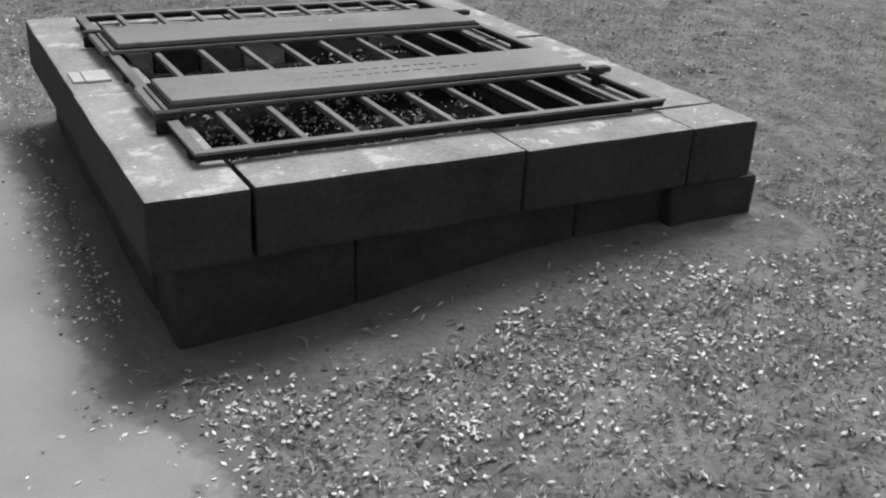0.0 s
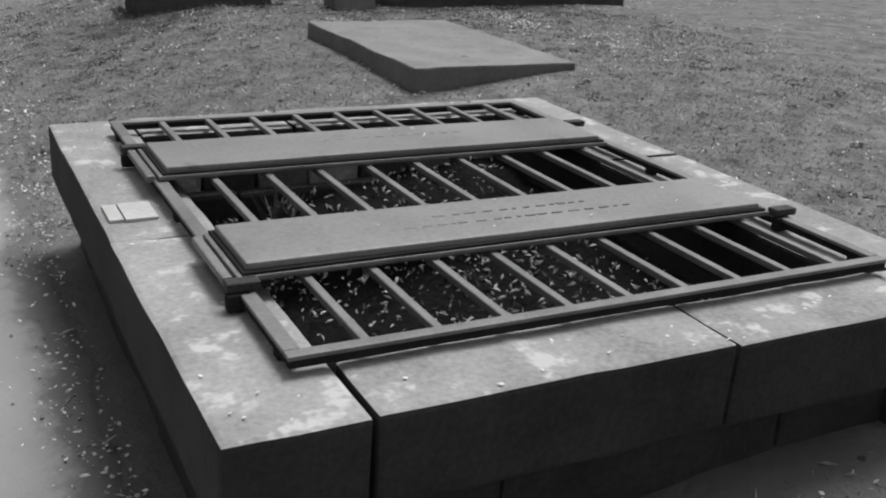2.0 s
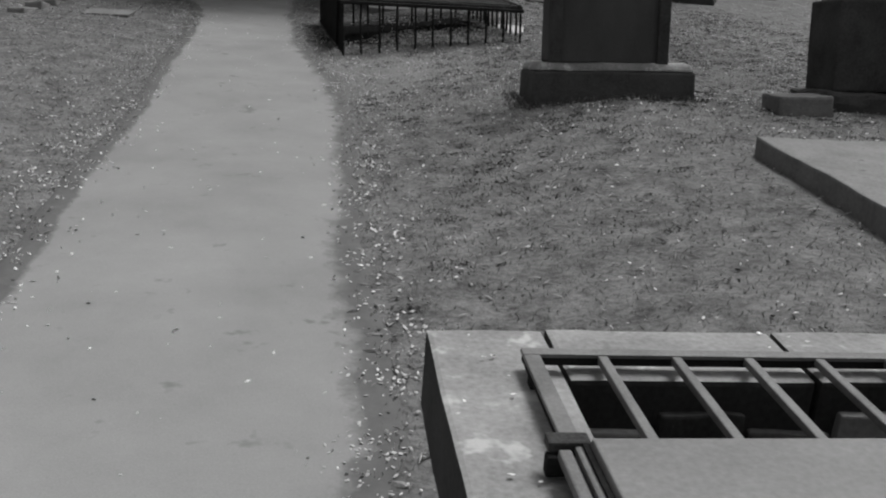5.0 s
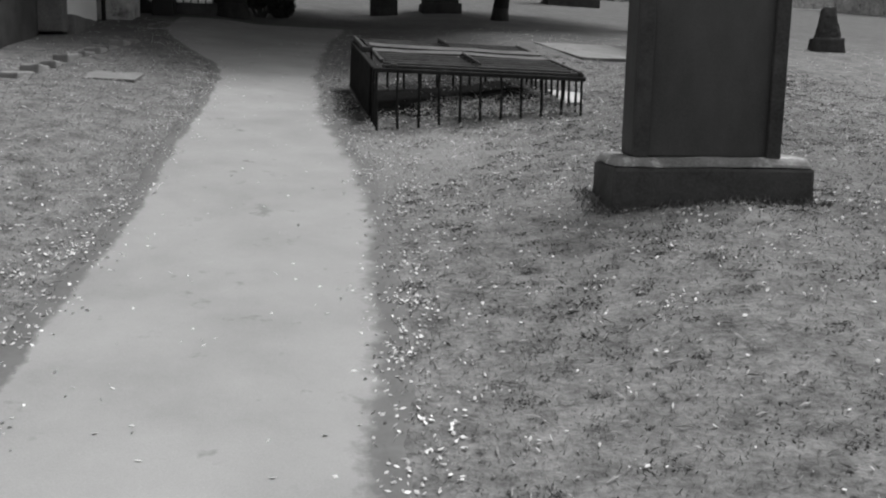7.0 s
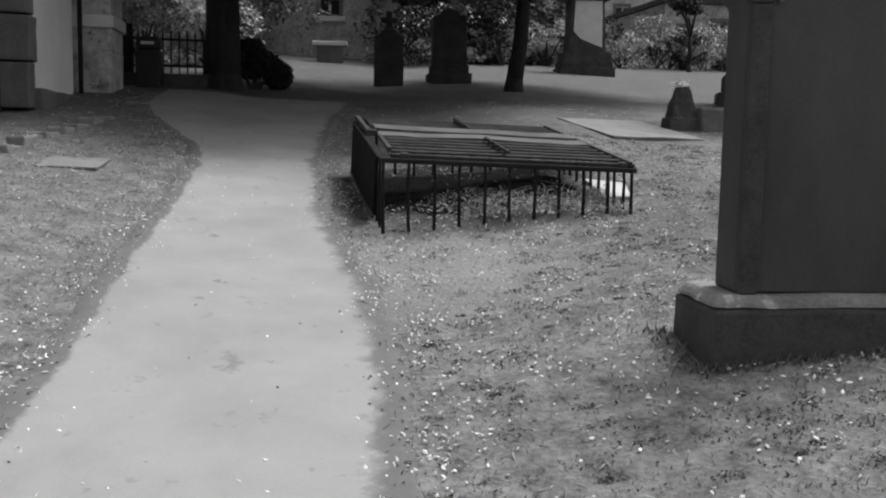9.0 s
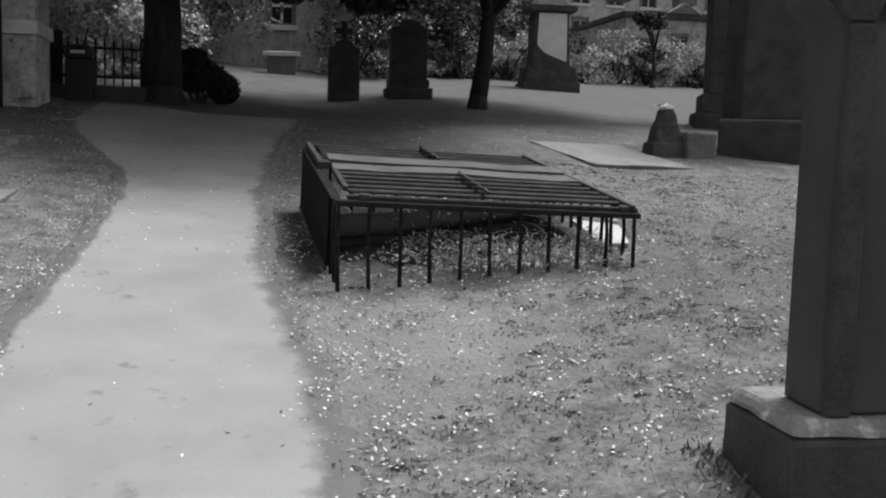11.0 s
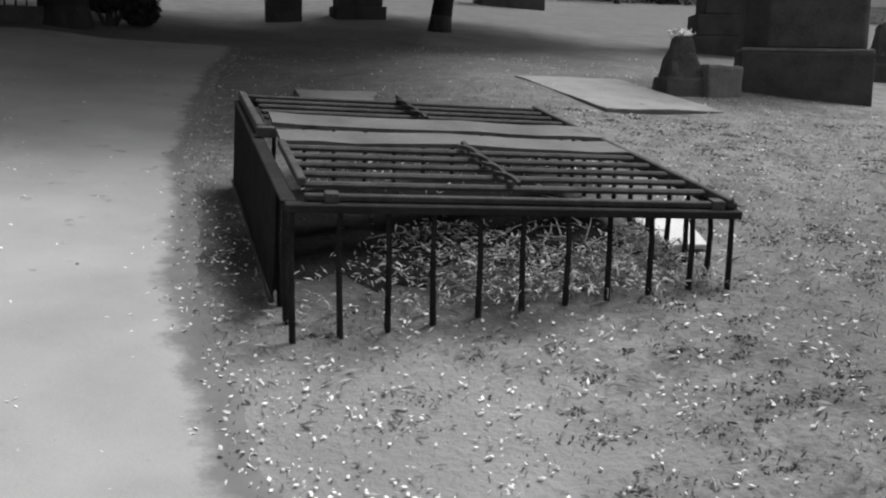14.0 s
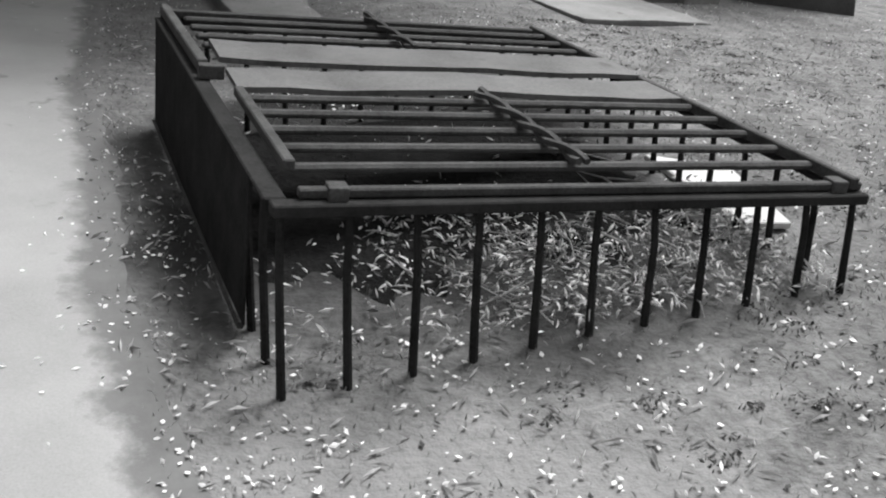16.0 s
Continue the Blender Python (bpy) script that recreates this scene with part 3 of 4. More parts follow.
part("plank", bevel(bm, 0.004, 1), BOARD, pb)


# ---- ledger slabs ----
def ledger(name, x, y, w, d, z, thick, turn, label, mat=SLAB, rough=0.008, taper=0.0):
    g = thing(name, laid(x, y, 0.0, turn), label, "grave slab")
    ob = part("slab", worn(-w / 2, w / 2, -d / 2, d / 2, z - thick, z, 0.015, 0.1, rough, x), mat, g)
    ob.data.materials.append(SLAB_SIDE)
    # sides take a darker grey: their shade is put into the colour
    for f in ob.data.polygons:
        if f.normal.z < 0.5:
            f.material_index = 1
    return g


ledger("ledger_stone", 2.95, 7.1, 1.1, 1.76, 0.525, 0.2, 0.5, "raised grey ledger stone with worn flat top")
ledger("ledger_stone", 3.14, 16.92, 1.05, 1.65, ground(3.14, 16.9) + 0.008, 0.12, 10, "flat pale ledger stone sunk in the lawn")
ledger("ledger_stone", 1.0, 16.25, 0.8, 1.8, ground(1.0, 16.25) + 0.03, 0.16, 5, "flat grey ledger stone beside the path")
ledger("ledger_stone", -2.1, 14.0, 0.47, 0.52, ground(-2.1, 14.0) + 0.015, 0.08, 0, "small flat stone in the lawn")


# ---- upright monuments ----
def headstone():
    g = thing("headstone", upright(2.055, 9.51, 0, 0.1), "tall dark headstone with arched top on a moulded plinth", "headstone")
    part("plinth", worn(-0.575, 0.575, 0.0, 0.5, -0.45, 0.085, 0.02, 0.1, 0.006, 3, 0.015), STONE_DARK, g)
    part("plinth_moulding", worn(-0.56, 0.56, 0.015, 0.485, 0.085, 0.14, 0.02, 0.06, 0.008, 4, 0.03), COPING, g, "moulded edge with pale lichen")
    o = [(-0.455, 0.135), (0.375, 0.135), (0.375, 1.27), (0.45, 1.32), (0.45, 1.40), (0.4, 1.41)]
    for i in range(13):
        a = math.pi * i / 12
        o.append((-0.04 + 0.39 * math.cos(a), 1.42 + 0.36 * math.sin(a)))
    o += [(-0.48, 1.41), (-0.53, 1.40), (-0.53, 1.32), (-0.455, 1.27)]
    stone = part("stone", prism(o, 0.075, 0.3, 0.012), STONE_FACE, g)
    stone.rotation_euler = (0, radians(0.5), 0)
    tilt = (0, radians(0.5), 0)
    for x0, x1 in ((-0.452, -0.372), (0.292, 0.372)):
        part("pilaster", block(x0, x1, 0.045, 0.0745, 0.137, 1.26, 0.008), STONE_DARK, g, "dark raised border").rotation_euler = tilt
        part("corbel", prism([(x0, 1.26), (x1, 1.26), (x1 + 0.03, 1.33), (x1 + 0.03, 1.42), (x0 - 0.06, 1.42), (x0 - 0.06, 1.33)], 0.05, 0.0745, 0.01), STONE_DARK, g, "moulded shoulder block").rotation_euler = tilt
    arch = [(0.29 * math.cos(math.pi * i / 14) - 0.04, 1.27 + 0.27 * math.sin(math.pi * i / 14)) for i in range(15)]
    for p, q in zip(arch, arch[1:]):
        out = [(-0.04 + (x + 0.04) * 1.05, 1.27 + (z - 1.27) * 1.05) for x, z in (q, p)]
        part("arch_moulding", prism([p, out[1], out[0], q], 0.05, 0.0745, 0.0), STONE_MID, g).rotation_euler = tilt
    return g


headstone()


def block_monument():
    g = thing("block_monument", upright(4.64, 9.82, -2), "large dark block monument on a rough base", "monument")
    part("rough_base", worn(-1.15, 1.5, -0.5, 0.1, -0.5, 0.1, 0.03, 0.09, 0.035, 7), STONE_DARK, g)
    part("plinth", worn(-1.05, 1.42, -0.42, 0.04, 0.1, 0.72, 0.02, 0.16, 0.006, 8), STONE_DARK, g)
    part("ledge", worn(-1.0, 1.38, -0.38, 0.0, 0.72, 0.77, 0.02, 0.16, 0.004, 9), STONE_MID, g)
    part("die", worn(-0.85, 1.22, -0.28, -0.04, 0.77, 1.9, 0.02, 0.2, 0.006, 10), STONE_DARK, g)
    part("cap", worn(-0.98, 1.35, -0.4, 0.04, 1.9, 2.1, 0.03, 0.2, 0.006, 11), STONE_DARK, g)
    return g


block_monument()
b = thing("stone_block", upright(3.22, 9.15, -4), "small loose squared stone at a monument's foot", "stone")
part("block", worn(-0.2, 0.16, -0.13, 0.2, -0.1, 0.12, 0.02, 0.06, 0.012, 12), STONE_MID, b)


def chamfered_pillar():
    g = thing("pillar_monument", upright(5.07, 17.3, -24, -0.02), "massive dark pillar monument on a square base", "monument")
    part("base", worn(-0.54, 0.62, 0.0, 0.95, -0.4, 0.44, 0.02, 0.2, 0.01, 13), STONE_DARK, g)
    part("base_edge", worn(-0.53, 0.61, 0.01, 0.94, 0.44, 0.475, 0.015, 0.2, 0.005, 14), STONE_MID, g)
    o = [(-0.51, 0.28), (-0.3, 0.06), (0.52, 0.06), (0.56, 0.1), (0.56, 0.88), (-0.51, 0.88)]
    bm = bmesh.new()
    lo = [bm.verts.new((x, y, 0.475)) for x, y in o]
    hi = [bm.verts.new((x * 0.93, 0.2 + (y - 0.2) * 0.93, 2.9)) for x, y in o]
    bm.faces.new(lo[::-1])
    bm.faces.new(hi)
    for i in range(6):
        j = (i + 1) % 6
        bm.faces.new((lo[i], lo[j], hi[j], hi[i]))
    part("shaft", bevel(bm, 0.012, 1), STONE_DARK, g)
    part("cap", worn(-0.64, 0.64, -0.02, 0.98, 2.9, 3.1, 0.03, 0.25, 0.006, 15), STONE_DARK, g)
    return g


chamfered_pillar()


def stepped_stone():
    g = thing("stepped_monument", upright(6.55, 21.7, -16), "dark upright monument with stepped foot and cap", "monument")
    for i, (w, z0, z1) in enumerate(((0.62, -0.4, 0.22), (0.52, 0.22, 0.5), (0.42, 0.5, 2.0), (0.5, 2.0, 2.12), (0.38, 2.12, 2.6))):
        part("step" if i < 2 else "shaft" if i != 3 else "cornice", worn(-w, w, -0.4, 0.4, z0, z1, 0.02, 0.2, 0.006, 20 + i), STONE_DARK, g)
    return g


stepped_stone()


def slab_stone(x, y, w, h, d, turn, cross=False, steps=False, label="", shoulders=True):
    g = thing("headstone", upright(x, y, turn), label, "headstone", "far headstones")
    z = 0.0
    if steps:
        part("foot", worn(-w * 0.62, w * 0.62, -d, d, -0.3, 0.16, 0.02, 0.15, 0.006, x), STONE_DARK, g)
        part("foot", worn(-w * 0.55, w * 0.55, -d * 0.8, d * 0.8, 0.16, 0.3, 0.02, 0.15, 0.006, x + 1), STONE_DARK, g)
        z = 0.3
    o = [(-w / 2, z - 0.3), (w / 2, z - 0.3), (w / 2, h)]
    if shoulders:
        o += [(w * 0.3, h + 0.03), (w * 0.24, h + 0.1), (0, h + 0.14), (-w * 0.24, h + 0.1), (-w * 0.3, h + 0.03)]
    o += [(-w / 2, h)]
    part("stone", prism(o, -d / 2, d / 2, 0.012), STONE_DARK, g)
    if cross:
        bm = block(-0.05, 0.05, -0.05, 0.05, h + 0.08, h + 0.42, 0.01)
        part("cross", bm, STONE_DARK, g)
        part("cross_arm", block(-0.14, 0.14, -0.045, 0.045, h + 0.22, h + 0.31, 0.01), STONE_DARK, g)
    return g


slab_stone(0.7, 23.6, 0.5, 0.86, 0.22, 4, True, False, "dark headstone with a small cross on top")
slab_stone(1.78, 23.98, 0.6, 1.15, 0.3, 4, False, True, "dark broad headstone on a stepped foot")


def far_monument():
    g = thing("pedestal_monument", upright(5.5, 29.6, 0) @ Matrix.Scale(0.83, 4), "pale-faced pedestal monument on three dark steps", "monument")
    for i, (w, z0, z1) in enumerate(((0.78, -0.4, 0.16), (0.72, 0.16, 0.34), (0.68, 0.34, 0.58))):
        part("step", worn(-w, w, -w * 0.7, w * 0.7, z0, z1, 0.015, 0.25, 0.008, 30 + i), STONE_DARK, g)
    part("die", block(-0.52, 0.52, -0.4, 0.4, 0.58, 2.05, 0.02, 0.05), STONE_DARK, g)
    # pale slanted outline paints the sunlit part of the die's front
    o = [(-0.36, 2.0), (-0.4, 1.15), (-0.2, 0.95), (0.05, 0.85), (0.42, 0.72), (0.4, 2.0)]
    part("face", prism(o, -0.405, -0.3, 0.004), STONE_PALE, g, "pale patch for the sunlit part of the die")
    part("cornice", worn(-0.66, 0.66, -0.52, 0.52, 2.05, 2.22, 0.03, 0.2, 0.006, 34, 0.0), STONE_DARK, g)
    part("cap", block(-0.5, 0.5, -0.4, 0.4, 2.22, 2.42, 0.02, 0.15), STONE_DARK, g)
    return g


far_monument()


def stump_stone(x, y, h, r, turn, label, pot=True):
    g = thing("grave_marker", upright(x, y, turn), label, "grave marker")
    part("foot", worn(-r * 1.35, r * 1.35, -r * 1.1, r * 1.1, -0.2, h * 0.3, 0.03, 0.05, 0.02, x, r * 0.25), STONE_DARK, g)
    part("stone", worn(-r * 0.95, r * 0.95, -r * 0.8, r * 0.8, h * 0.22, h, 0.04, 0.05, 0.03, x + 2, r * 0.5), STONE_DARK, g)
    if pot:
        rng = np.random.default_rng(5)
        pts = rng.normal(size=(60, 3)) * [0.05, 0.04, 0.02] + [0, 0, h + 0.01]
        ob = cards("flowers", pts, rng.normal(size=(60, 3)) + [0, 0, 1], rng.uniform(0.02, 0.04, 60), 0.6, PETAL, rng)
        ob.parent = g
        tagged(ob, "withered pale flowers", kind="stuff")
    return g


stump_stone(3.84, 17.17, 0.5, 0.17, 5, "low dark worn grave marker with withered flowers")
stump_stone(7.36, 19.45, 0.66, 0.2, -12, "leaning rough grave marker stone", False)


ss = thing("low_stone", upright(4.16, 17.1, 10), "low grey block beside a grave marker", "stone")
part("block", worn(-0.17, 0.19, -0.1, 0.14, -0.15, 0.26, 0.03, 0.06, 0.015, 44), STONE_MID, ss)


# ---- trees and shrubs ----
def foliage(name, centres, radii, n, size, mat, seed, squash=0.75, gap=(1.3, -0.22)):
    rng = np.random.default_rng(seed)
    centres, radii = np.array(centres, float), np.array(radii, float)
    w = radii ** 2
    pick = rng.choice(len(centres), n, p=w / w.sum())
    d = rng.normal(size=(n, 3))
    d /= np.linalg.norm(d, axis=1, keepdims=True)
    rad = radii[pick] * rng.uniform(0.45, 1.05, n) ** 0.6
    pts = centres[pick] + d * rad[:, None] * [1, 1, squash]
    keep = np.array([noise.noise(Vector(p) * gap[0]) > gap[1] for p in pts])
    pts = pts[keep]
    nrm = rng.normal(size=pts.shape) + [0, 0, 0.7]
    return cards(name, pts, nrm, rng.uniform(0.6, 1.3, len(pts)) * size, 0.55, mat, rng)


def tree(x, y, height, r, crown, n, seed, label, lean=(0.0, 0.0), fork=1.6, size=0.1, low=0.3, droop=(), reach=()):
    rng = random.Random(seed)
    g = thing("tree", upright(x, y), label, "tree")
    bm = bmesh.new()
    f = Vector((lean[0] * fork, lean[1] * fork, fork))
    pts = [Vector((0, 0, -0.4)), Vector((0, 0, 0)), Vector((lean[0] * 0.15, 0, 0.2)), f * 0.5 + Vector((0.02, 0, 0)), f]
    tube(bm, pts[:3], r * 1.5, r * 1.08, 12)
    tube(bm, pts[2:], r * 1.08, r * 0.85, 12)
    ends = []
    for i in range(6):
        a = i * 1.05 + rng.uniform(-0.3, 0.3)
        k = rng.uniform(0.5, 0.9)
        e = f + Vector((math.cos(a) * crown * k, math.sin(a) * crown * k, (height - fork) * rng.uniform(low, low + 0.5)))
        m = f.lerp(e, 0.45) + Vector((rng.uniform(-0.2, 0.2), rng.uniform(-0.2, 0.2), 0.35))
        tube(bm, [f * 0.97, f.lerp(m, 0.5) + Vector((0, 0, 0.1)), m, e], r * 0.6, r * 0.12, 8)
        ends.append(e)
        for j in range(3):
            e2 = m + Vector((rng.uniform(-1, 1), rng.uniform(-1, 1), rng.uniform(0.0, 0.8))) * crown * 0.45
            tube(bm, [m, m.lerp(e2, 0.5) + Vector((0, 0, 0.1)), e2], r * 0.22, r * 0.05, 6)
            ends.append(e2)
    limbs = bm
    cs = [e for e in ends] + [f + Vector((0, 0, (height - fork) * 0.6))]
    rs = [crown * rng.uniform(0.26, 0.4) for _ in cs]
    for k, (dx, dy, dz, dr) in enumerate(reach):
        e = Vector((dx, dy, dz))
        if k % 2 == 0:
            tube(limbs, [f * 0.97, f.lerp(e, 0.35) + Vector((0, 0, 0.5)), f.lerp(e, 0.7) + Vector((0, 0, 0.35)), e], r * 0.45, r * 0.08, 7)
        cs.append(e)
        rs.append(dr)
    part("trunk", limbs, BARK, g, "dark rough trunk and limbs", True)
    for dx, dy, dz, dr in droop:
        cs.append(Vector((dx, dy, dz)))
        rs.append(dr)

    ob = foliage("crown", [tuple(c) for c in cs], rs, n, size, LEAF_DARK, seed, 0.62, (1.9, -0.12))
    ob.parent = g
    return g


# the reach boughs hang out of view, added to shade the path
tree(-1.86, 21.3, 7.0, 0.26, 4.3, 105000, 3, "large dark tree with thick trunk and low spreading crown", (0.0, 0.0), 1.95, 0.11, -0.06, [(-1.7 + 0.19 * i, 0.7 * math.sin(i * 2.1), 1.98 + 0.24 * math.sin(i * 1.7), 0.5 + 0.12 * math.cos(i)) for i in range(32)],
     [(1.4 + 0.95 * (i % 4) + 0.3 * math.sin(3.1 * i), -5.0 + 0.85 * (i // 4) + 0.3 * math.cos(2.3 * i), 3.2 + 0.5 * math.sin(1.9 * i), 0.78 + 0.12 * math.cos(i)) for i in range(22)])
tree(2.7, 22.35, 7.0, 0.13, 3.3, 26000, 8, "slender dark tree that leans and forks low", (0.1, 0.0), 1.45, 0.12, 0.26, [(-2.4 + 0.22 * i, 0.5 * math.sin(i * 2.3), 2.25 + 0.25 * math.sin(i * 1.9), 0.45) for i in range(14)])
tree(-5.2, 28.0, 9.0, 0.25, 4.5, 12000, 12, "dark tree behind the railing", (0.0, 0.0), 2.2, 0.16)
tree(9.83, 34.9, 2.3, 0.07, 0.6, 1500, 15, "small round-headed young tree on the far lawn", (0.0, 0.0), 1.0, 0.06)
tree(3.2, 36, 7.0, 0.16, 2.6, 7000, 17, "dark tree at the back of the churchyard", (0.05, 0.0), 1.9, 0.15)
tree(8.6, 43, 8.0, 0.2, 3.0, 7000, 19, "dark tree in front of the house", (0.0, 0.0), 2.8, 0.15)

for i in (0, 1, 2, 3, 6, 7):
    tree(-14 + 6.2 * i, 51 + 2.0 * (i % 3), 9.5 + 1.5 * (i % 2), 0.25, 4.2, 6000, 60 + i, "tall tree behind the far houses", (0.0, 0.0), 2.4, 0.24, 0.1)


def shrub(x, y, w, h, n, seed, mat, label, size=0.06):
    rng = random.Random(seed)
    g = thing("shrub", upright(x, y), label, "shrub", "shrubs at the back")
    bm = bmesh.new()
    cs, rs = [], []
    for i in range(7):
        e = Vector((rng.uniform(-0.5, 0.5) * w, rng.uniform(-0.3, 0.3) * w, rng.uniform(0.18, 0.66) * h))
        tube(bm, [(0, 0, -0.1), e * 0.5 + Vector((0, 0, 0.1)), e], 0.03, 0.01, 5)
        cs.append(tuple(e))
        rs.append(rng.uniform(0.22, 0.38) * max(h, 0.6 * w))
    part("branchwork", bm, BARK, g)
    ob = foliage("foliage", cs, rs, n, size, mat, seed, 0.8)
    ob.parent = g
    return g


shrub(-1.42, 21.75, 0.75, 0.9, 16000, 2, LEAF_DARK, "dense dark shrub beside the large tree", 0.05)
rs = random.Random(9)
for x, y, w, hh in ((-2.45, 30.6, 1.6, 4.2), (1.75, 31.0, 1.7, 3.6), (3.2, 32.3, 1.8, 3.4), (4.9, 33.8, 1.9, 3.2), (-3.2, 27.0, 1.6, 2.8)):
    shrub(x, y, w, hh, 5200, int(230 + 10 * x), LEAF_MID, "tall leafy shrub against the old walls", 0.075)
for x, y, w, hh in ((-3.6, 24.3, 1.5, 1.9), (-2.6, 25.2, 1.4, 1.6), (-4.6, 25.0, 1.5, 2.0)):
    shrub(x, y, w, hh, 3000, int(130 + 10 * x), LEAF_LIGHT, "light-leaved shrub behind the railing", 0.05)
for i in range(18):
    x = 1.1 + i * 0.72 + rs.uniform(-0.3, 0.3)
    y = float(np.interp(x, [-2, 1, 10, 20], [28.0, 29.3, 37.0, 38.0])) + rs.uniform(-0.5, 0.9)
    shrub(x, y, rs.uniform(1.2, 2.0), rs.uniform(0.7, 1.9), 2200, 40 + i, LEAF_LIGHT if i % 4 else LEAF_DARK, "light-leaved shrub at the edge of the lawn" if i % 4 else "dark-leaved shrub at the edge of the lawn", 0.055)


# ---- railing, gatepost and bin under the tree ----
def railing():
    g = thing("iron_railing", upright(-3.15, 21.0, 8), "dark iron railing with spear tops on a low kerb", "railing")
    part("kerb", worn(-0.1, 1.12, -0.12, 0.12, -0.2, 0.16, 0.02, 0.2, 0.006, 51), STONE_DARK, g)
    part("gatepost", worn(-0.12, 0.06, -0.1, 0.1, -0.2, 0.86, 0.02, 0.2, 0.006, 52), IRON, g)
    for z in (0.26, 0.64):
        part("rail", block(0.06, 1.1, -0.014, 0.014, z, z + 0.035, 0.004), IRON, g)
    for i in range(9):
        x = 0.13 + i * 0.115
        bm = tube(bmesh.new(), [(x, 0, 0.15), (x, 0, 0.7)], 0.012, 0.012, 6)
        tube(bm, [(x, 0, 0.7), (x, 0, 0.73), (x, 0, 0.8)], 0.022, 0.003, 6)
        part("spear_bar", bm, IRON, g)
    return g


railing()


def bin_thing():
    g = thing("litter_bin", upright(-2.8, 20.7, 0), "dark plastic litter bin with hooded opening", "litter bin")
    part("body", block(-0.17, 0.17, -0.15, 0.15, -0.05, 0.52, 0.03, 0.0), PLASTIC_DARK, g)
    part("hood", block(-0.18, 0.18, -0.16, 0.16, 0.52, 0.7, 0.06, 0.02), PLASTIC_DARK, g)
    part("notice", block(-0.09, 0.09, -0.17, -0.158, 0.58, 0.62, 0.002, 0.0, 1), BOARD, g, "pale worn notice")
    return g


bin_thing()


pil = thing("slender_pillar", upright(3.75, 33.0, 0), "slender pale stone pillar on a dark foot", "monument")
part("foot", worn(-0.22, 0.22, -0.22, 0.22, -0.3, 0.22, 0.02, 0.2, 0.006, 97), STONE_DARK, pil)
part("shaft", block(-0.1, 0.1, -0.1, 0.1, 0.22, 1.6, 0.015, 0.02), WALL_GREY, pil)
part("finial", block(-0.07, 0.07, -0.07, 0.07, 1.6, 1.85, 0.01, 0.04), WALL_GREY, pil)


# ---- building on the left, boundary walls and house ----
def left_building():
    g = thing("mausoleum", upright(-3.34, 17.25, 2), "grey stone mausoleum with pale panel, pier and plinth", "building")
    part("wall", block(-2.5, -0.3, -4.0, -0.25, -0.8, 3.6, 0.02), STONE_DARK, g)
    for i in range(7):
        part("quoin", worn(-0.5, -0.02 + 0.02 * (i % 2), -0.25, 0.04 + 0.03 * (i % 2), 0.02 + 0.5 * i, 0.5 + 0.5 * i, 0.02, 0.2, 0.01, 60 + i), STONE_MID, g)
    part("pale_panel", block(-2.5, -0.05, 0.08, 1.95, -0.2, 3.6, 0.015), PALE_PANEL, g, "pale smooth stone panel")
    part("plinth", worn(-0.6, 0.06, 0.06, 1.98, -0.6, 0.24, 0.03, 0.25, 0.012, 70), STONE_MID, g)
    part("downpipe", tube(bmesh.new(), [(0.03, 2.0, 0.0), (0.03, 2.0, 3.4)], 0.03, 0.03, 8), IRON, g)
    for i in range(9):
        part("pier_stone", worn(-2.2, 0.38, 2.2, 3.0, -0.5 + 0.45 * i, -0.052 + 0.45 * i, 0.012, 0.22, 0.008, 72 + i), WALL_GREY, g)
    part("pier_band", block(-2.25, 0.42, 2.15, 3.05, 1.14, 1.3, 0.015), STONE_PALE, g, "pale moulded band")
    return g


left_building()
for i in range(9):
    k = thing("kerb_stone", upright(-2.9 + 0.047 * i, 13.75 + 0.385 * i, 84 + 5 * (i % 3)), "rough pale kerb stone at the building's foot", "kerb", "kerb stones")
    part("stone", worn(-0.2, 0.2, -0.09, 0.08, -0.08, 0.03 + 0.02 * (i % 2), 0.02, 0.06, 0.018, 80 + i), SLAB, k)


def window(parent, x, z, w, h, y):
    wd = new("window")
    wd.parent = parent
    part("pane", block(x - w / 2, x + w / 2, y - 0.02, y + 0.04, z, z + h, 0.005), GLASS_DARK, wd)
    for q in ((x - w / 2 - 0.1, x - w / 2, z - 0.05, z + h + 0.1), (x + w / 2, x + w / 2 + 0.1, z - 0.05, z + h + 0.1)):
        part("jamb", block(q[0], q[1], y - 0.08, y + 0.05, q[2], q[3], 0.01), STONE_MID, wd)
    part("sill", block(x - w / 2 - 0.15, x + w / 2 + 0.15, y - 0.12, y + 0.05, z - 0.17, z - 0.052, 0.01), STONE_PALE, wd)
    part("lintel", block(x - w / 2 - 0.1, x + w / 2 + 0.1, y - 0.08, y + 0.05, z + h + 0.102, z + h + 0.25, 0.01), STONE_MID, wd)
    part("glazing_bar", block(x - 0.03, x + 0.03, y - 0.035, y - 0.02, z, z + h, 0.003), STONE_PALE, wd)
    part("sash", block(x - w / 2, x + w / 2, y - 0.04, y - 0.021, z + h / 2 - 0.03, z + h / 2 + 0.03, 0.003), STONE_PALE, wd)


